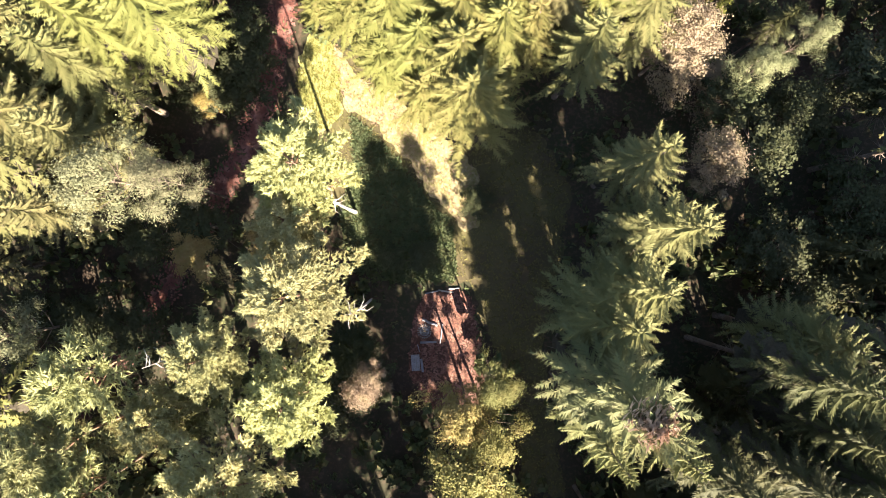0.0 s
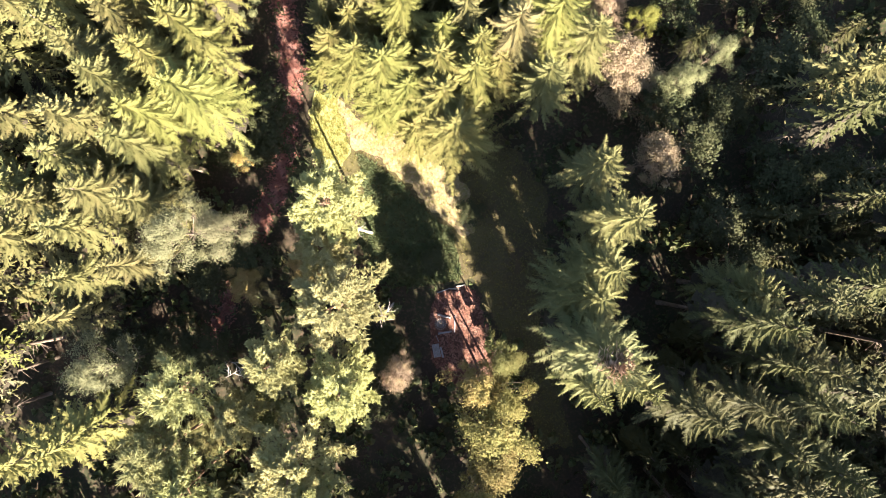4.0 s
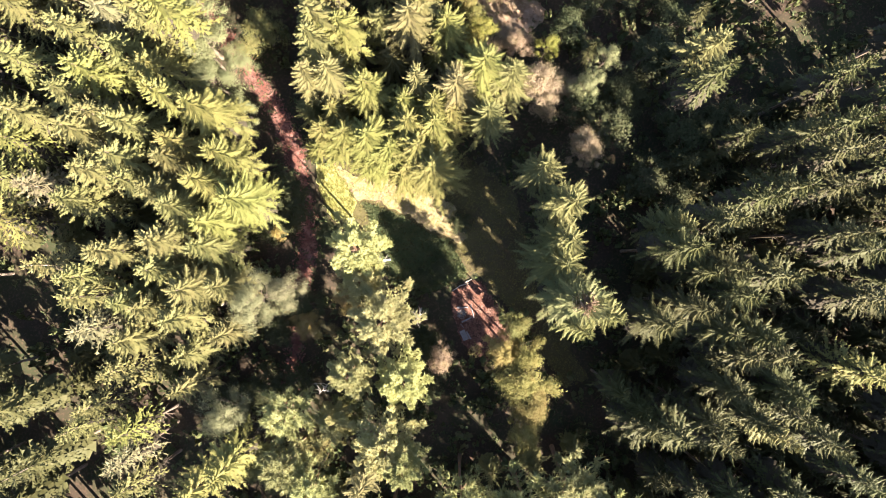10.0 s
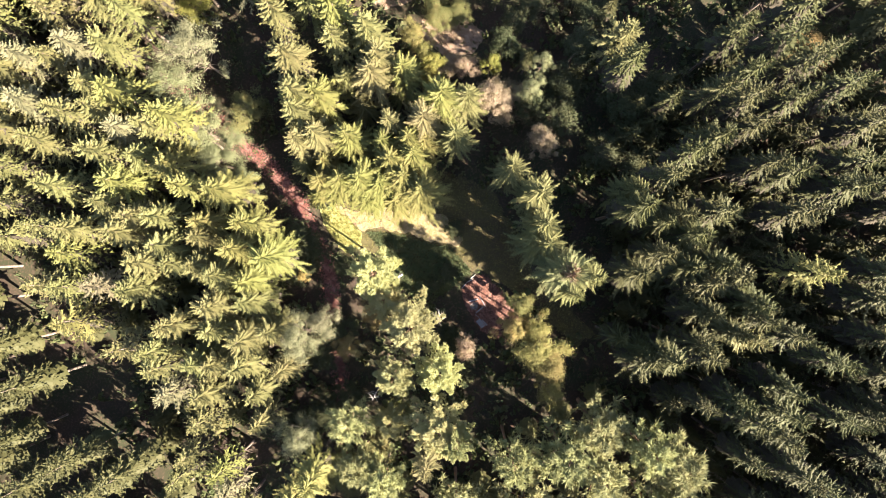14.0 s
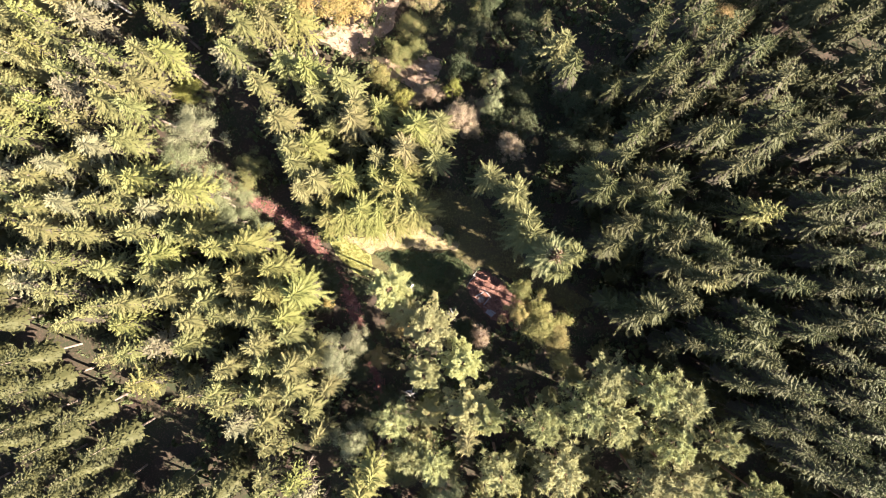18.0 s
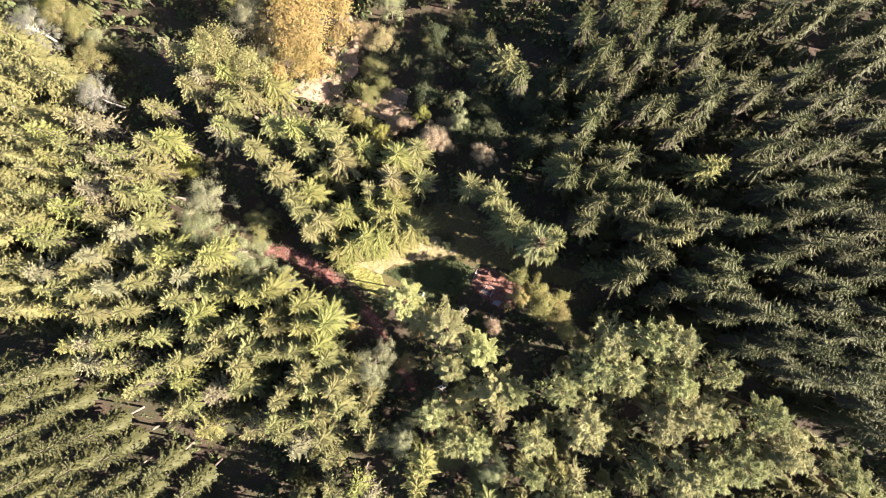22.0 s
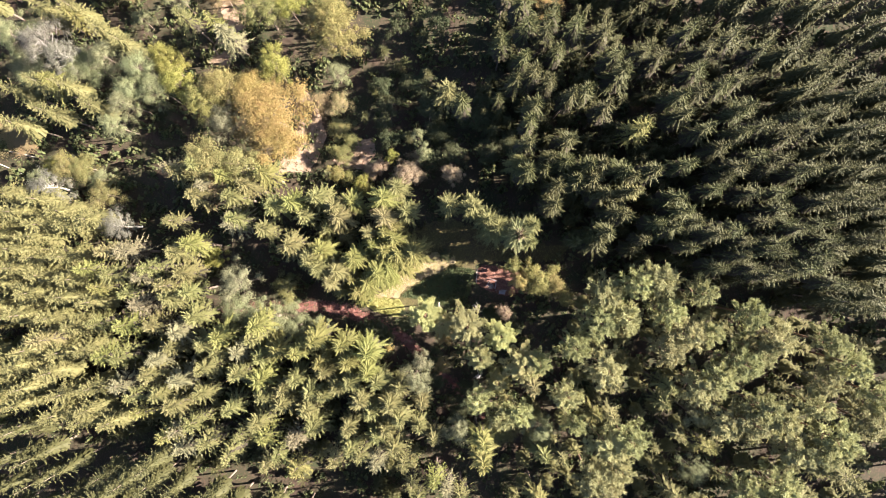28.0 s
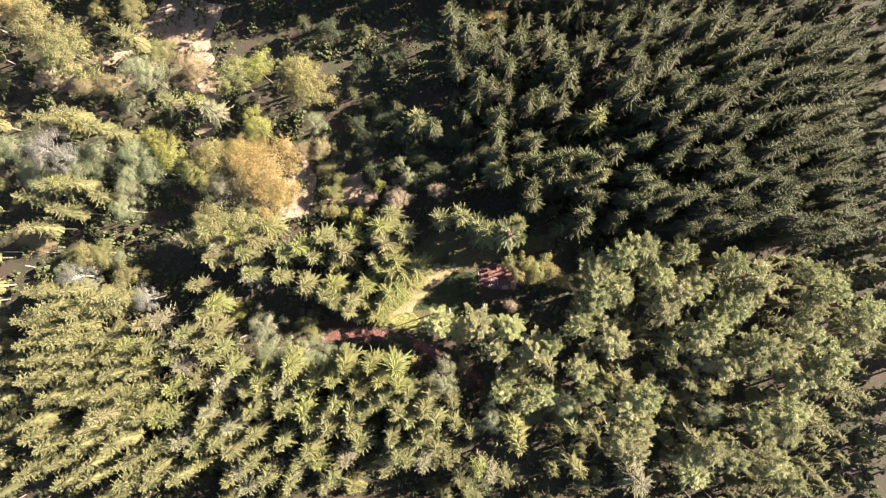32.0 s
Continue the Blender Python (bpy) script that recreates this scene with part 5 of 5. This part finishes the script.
FAR_SPOTS += [(-37.4, 89.2, 21.5, 3.48), (-36.5, 82.4, 19.7, 3.42), (-34.4, 76.8, 20, 3.3), (-36.9, 104, 19.8, 2.82), (-39.9, 103.2, 19.9, 3.08), (-41.6, 99.1, 21.1, 3.14), (-41.4, 91, 20.6, 3.33), (-40.7, 82.4, 22, 3.34), (-46, 96.7, 19.6, 2.78), (-46, 88.5, 20.2, 2.86), (-45.1, 79.5, 21.2, 2.82), (-42.3, 73.6, 21.4, 2.95), (-47.4, 73.5, 20.1, 3.4), (-48.2, 103.8, 20.6, 3.07), (-50.6, 94.7, 20.6, 3.05), (-50.1, 89.3, 19.9, 2.66)]
FAR_SPOTS += [(-49.7, 79.7, 21.9, 3.32), (-50.1, 74.4, 20.8, 2.74), (-49, 68.1, 20.4, 3.15), (-31.5, -82.8, 25.5, 3.4), (-23.1, -87.9, 26.1, 3.92), (-46.4, -79, 24, 3.16), (56.6, 82.4, 22.3, 2.89), (34.8, 89.8, 21, 2.81), (33.2, 84.5, 21, 2.7), (36.5, 102.8, 21, 2.65), (37.6, 95.4, 22.4, 2.72), (17.6, 105, 21, 2.77), (20.2, 98.8, 22.5, 2.63), (17.9, 87.3, 21.3, 2.75), (20.9, 93, 22.6, 2.41), (10.4, 102.5, 22.5, 2.43)]
FAR_SPOTS += [(14.4, 95.7, 23.2, 2.54)]


# ---- the wood further out: one joined stand ----
def far_wood():
    rng = np.random.default_rng(99)
    shapes = [loose(spruce_crown(70 + k, 7, 4, bare=0.3, fork=0)[0]) for k in range(3)]
    seen = [loose(spruce_crown(75 + k, 14, 6, bare=0.42, fork=0, core=0.8)[0]) for k in range(3)]
    spots = list(FAR_SPOTS)
    for gx in np.arange(-112, 126, 6.4):
        for gy in np.arange(-130, 142, 6.4):
            x, y = gx + rng.uniform(-1.6, 1.6), gy + rng.uniform(-1.6, 1.6)
            if (abs(x - 7) > 62 or abs(y - 5) > 110) and math.hypot(x - 7, y - 5) < 136 and math.hypot(x - GAP[0], y - GAP[1]) > GAP[2]:
                spots.append((x, y, rng.uniform(21.6, 25), rng.uniform(2.5, 3.3)))
    # young spruces added under the stands, unseen: they fill gaps and block low sun
    for rim, step, least, most in ((STAND_A, 4.0, 9, 14), (STAND_B, 4.8, 5, 9), (STAND_C, 5.6, 6, 11)):
        lo, hi = np.min(rim, axis=0), np.max(rim, axis=0)
        for gx in np.arange(lo[0], hi[0], step):
            for gy in np.arange(lo[1], hi[1], step):
                x, y = gx + rng.uniform(-1.5, 1.5), gy + rng.uniform(-1.5, 1.5)
                if inside(x, y, rim) and math.hypot(x - GAP[0], y - GAP[1]) > GAP[2]:
                    spots.append((x, y, rng.uniform(least, most), rng.uniform(2.2, 3.0)))
    pieces, stems = [], []
    stem = tube([(0, 0, 0), (0, 0, 23)], [0.2, 0.03], 5)
    for k, (x, y, h, r) in enumerate(spots):
        v, t = (seen if k < len(FAR_SPOTS) or (math.hypot(x - 7, y - 5) < 96 and h > 21.5) else shapes)[k % 3]
        a = rng.uniform(0, 6.28)
        turn = np.array([[math.cos(a), -math.sin(a), 0], [math.sin(a), math.cos(a), 0], [0, 0, 1]])
        wide = (1.0 if inside(x, y, STAND_A) else 1.15) * r / 2.6
        size = np.array([wide, wide, h / 24])
        pieces.append(((v @ turn.T) * size + [x, y, -0.05], t))
        stems.append((stem[0] * size + [x, y, -0.05], stem[1]))
    # darkened needles in stand A and at both outer edges, in place of shade
    shade_tone = [np.full(len(t), (inside(x, y, STAND_A) or x < -52 or x > 66) * 1) for (x, y, h, r), (v, t) in zip(spots, pieces)]
    wood = tagged(new("outer_wood"), "dense outer stand of spruces, partly darkened for shade, young ones added beneath", "forest", kind="stuff")
    part("crowns", soup("crowns", *joined(pieces), NEEDLES, NEEDLES_SHADED, slots=np.concatenate(shade_tone)), None, wood)
    part("trunks", soup("trunks", *joined(stems), BARK), BARK, wood)


def undergrowth():
    rng = np.random.default_rng(5)
    spots = []
    while len(spots) < 9000:
        x, y = rng.uniform(-62, 76), rng.uniform(-112, 122)
        if not inside(x, y, MEADOW_RIM) and not inside(x, y, LITTER_RIM):
            spots.append((x, y))
    scatter("undergrowth", spots, 6, 0.55, False, FERN, "low ferns and brambles on the forest floor", "undergrowth", 31)


def brush():
    """Bushes of the under-storey, past counting, as one object."""
    rng = np.random.default_rng(8)
    shape = [leafy_crown(90 + k, 1.0, 1.0, 6, 8, 0.23, 0.1)[:2] for k in range(4)]
    pieces = []
    while len(pieces) < 2200:
        x, y = rng.uniform(-62, 76), rng.uniform(-112, 122)
        if inside(x, y, MEADOW_RIM) or inside(x, y, LITTER_RIM) or any(math.hypot(x - a, y - b) < 4 for a, b in TRACK_LINE):
            continue
        v, t = shape[len(pieces) % 4]
        r, h = rng.uniform(0.8, 2.0), rng.uniform(0.8, 3.6)
        pieces.append((v * [r, r, h] + [x, y, 0], t))
    tagged(new("brush", soup("brush", *joined(pieces), FERN)), "dark bushes of the under-storey", "bushes", kind="stuff")


far_wood()
undergrowth()
brush()
hide_patterns()
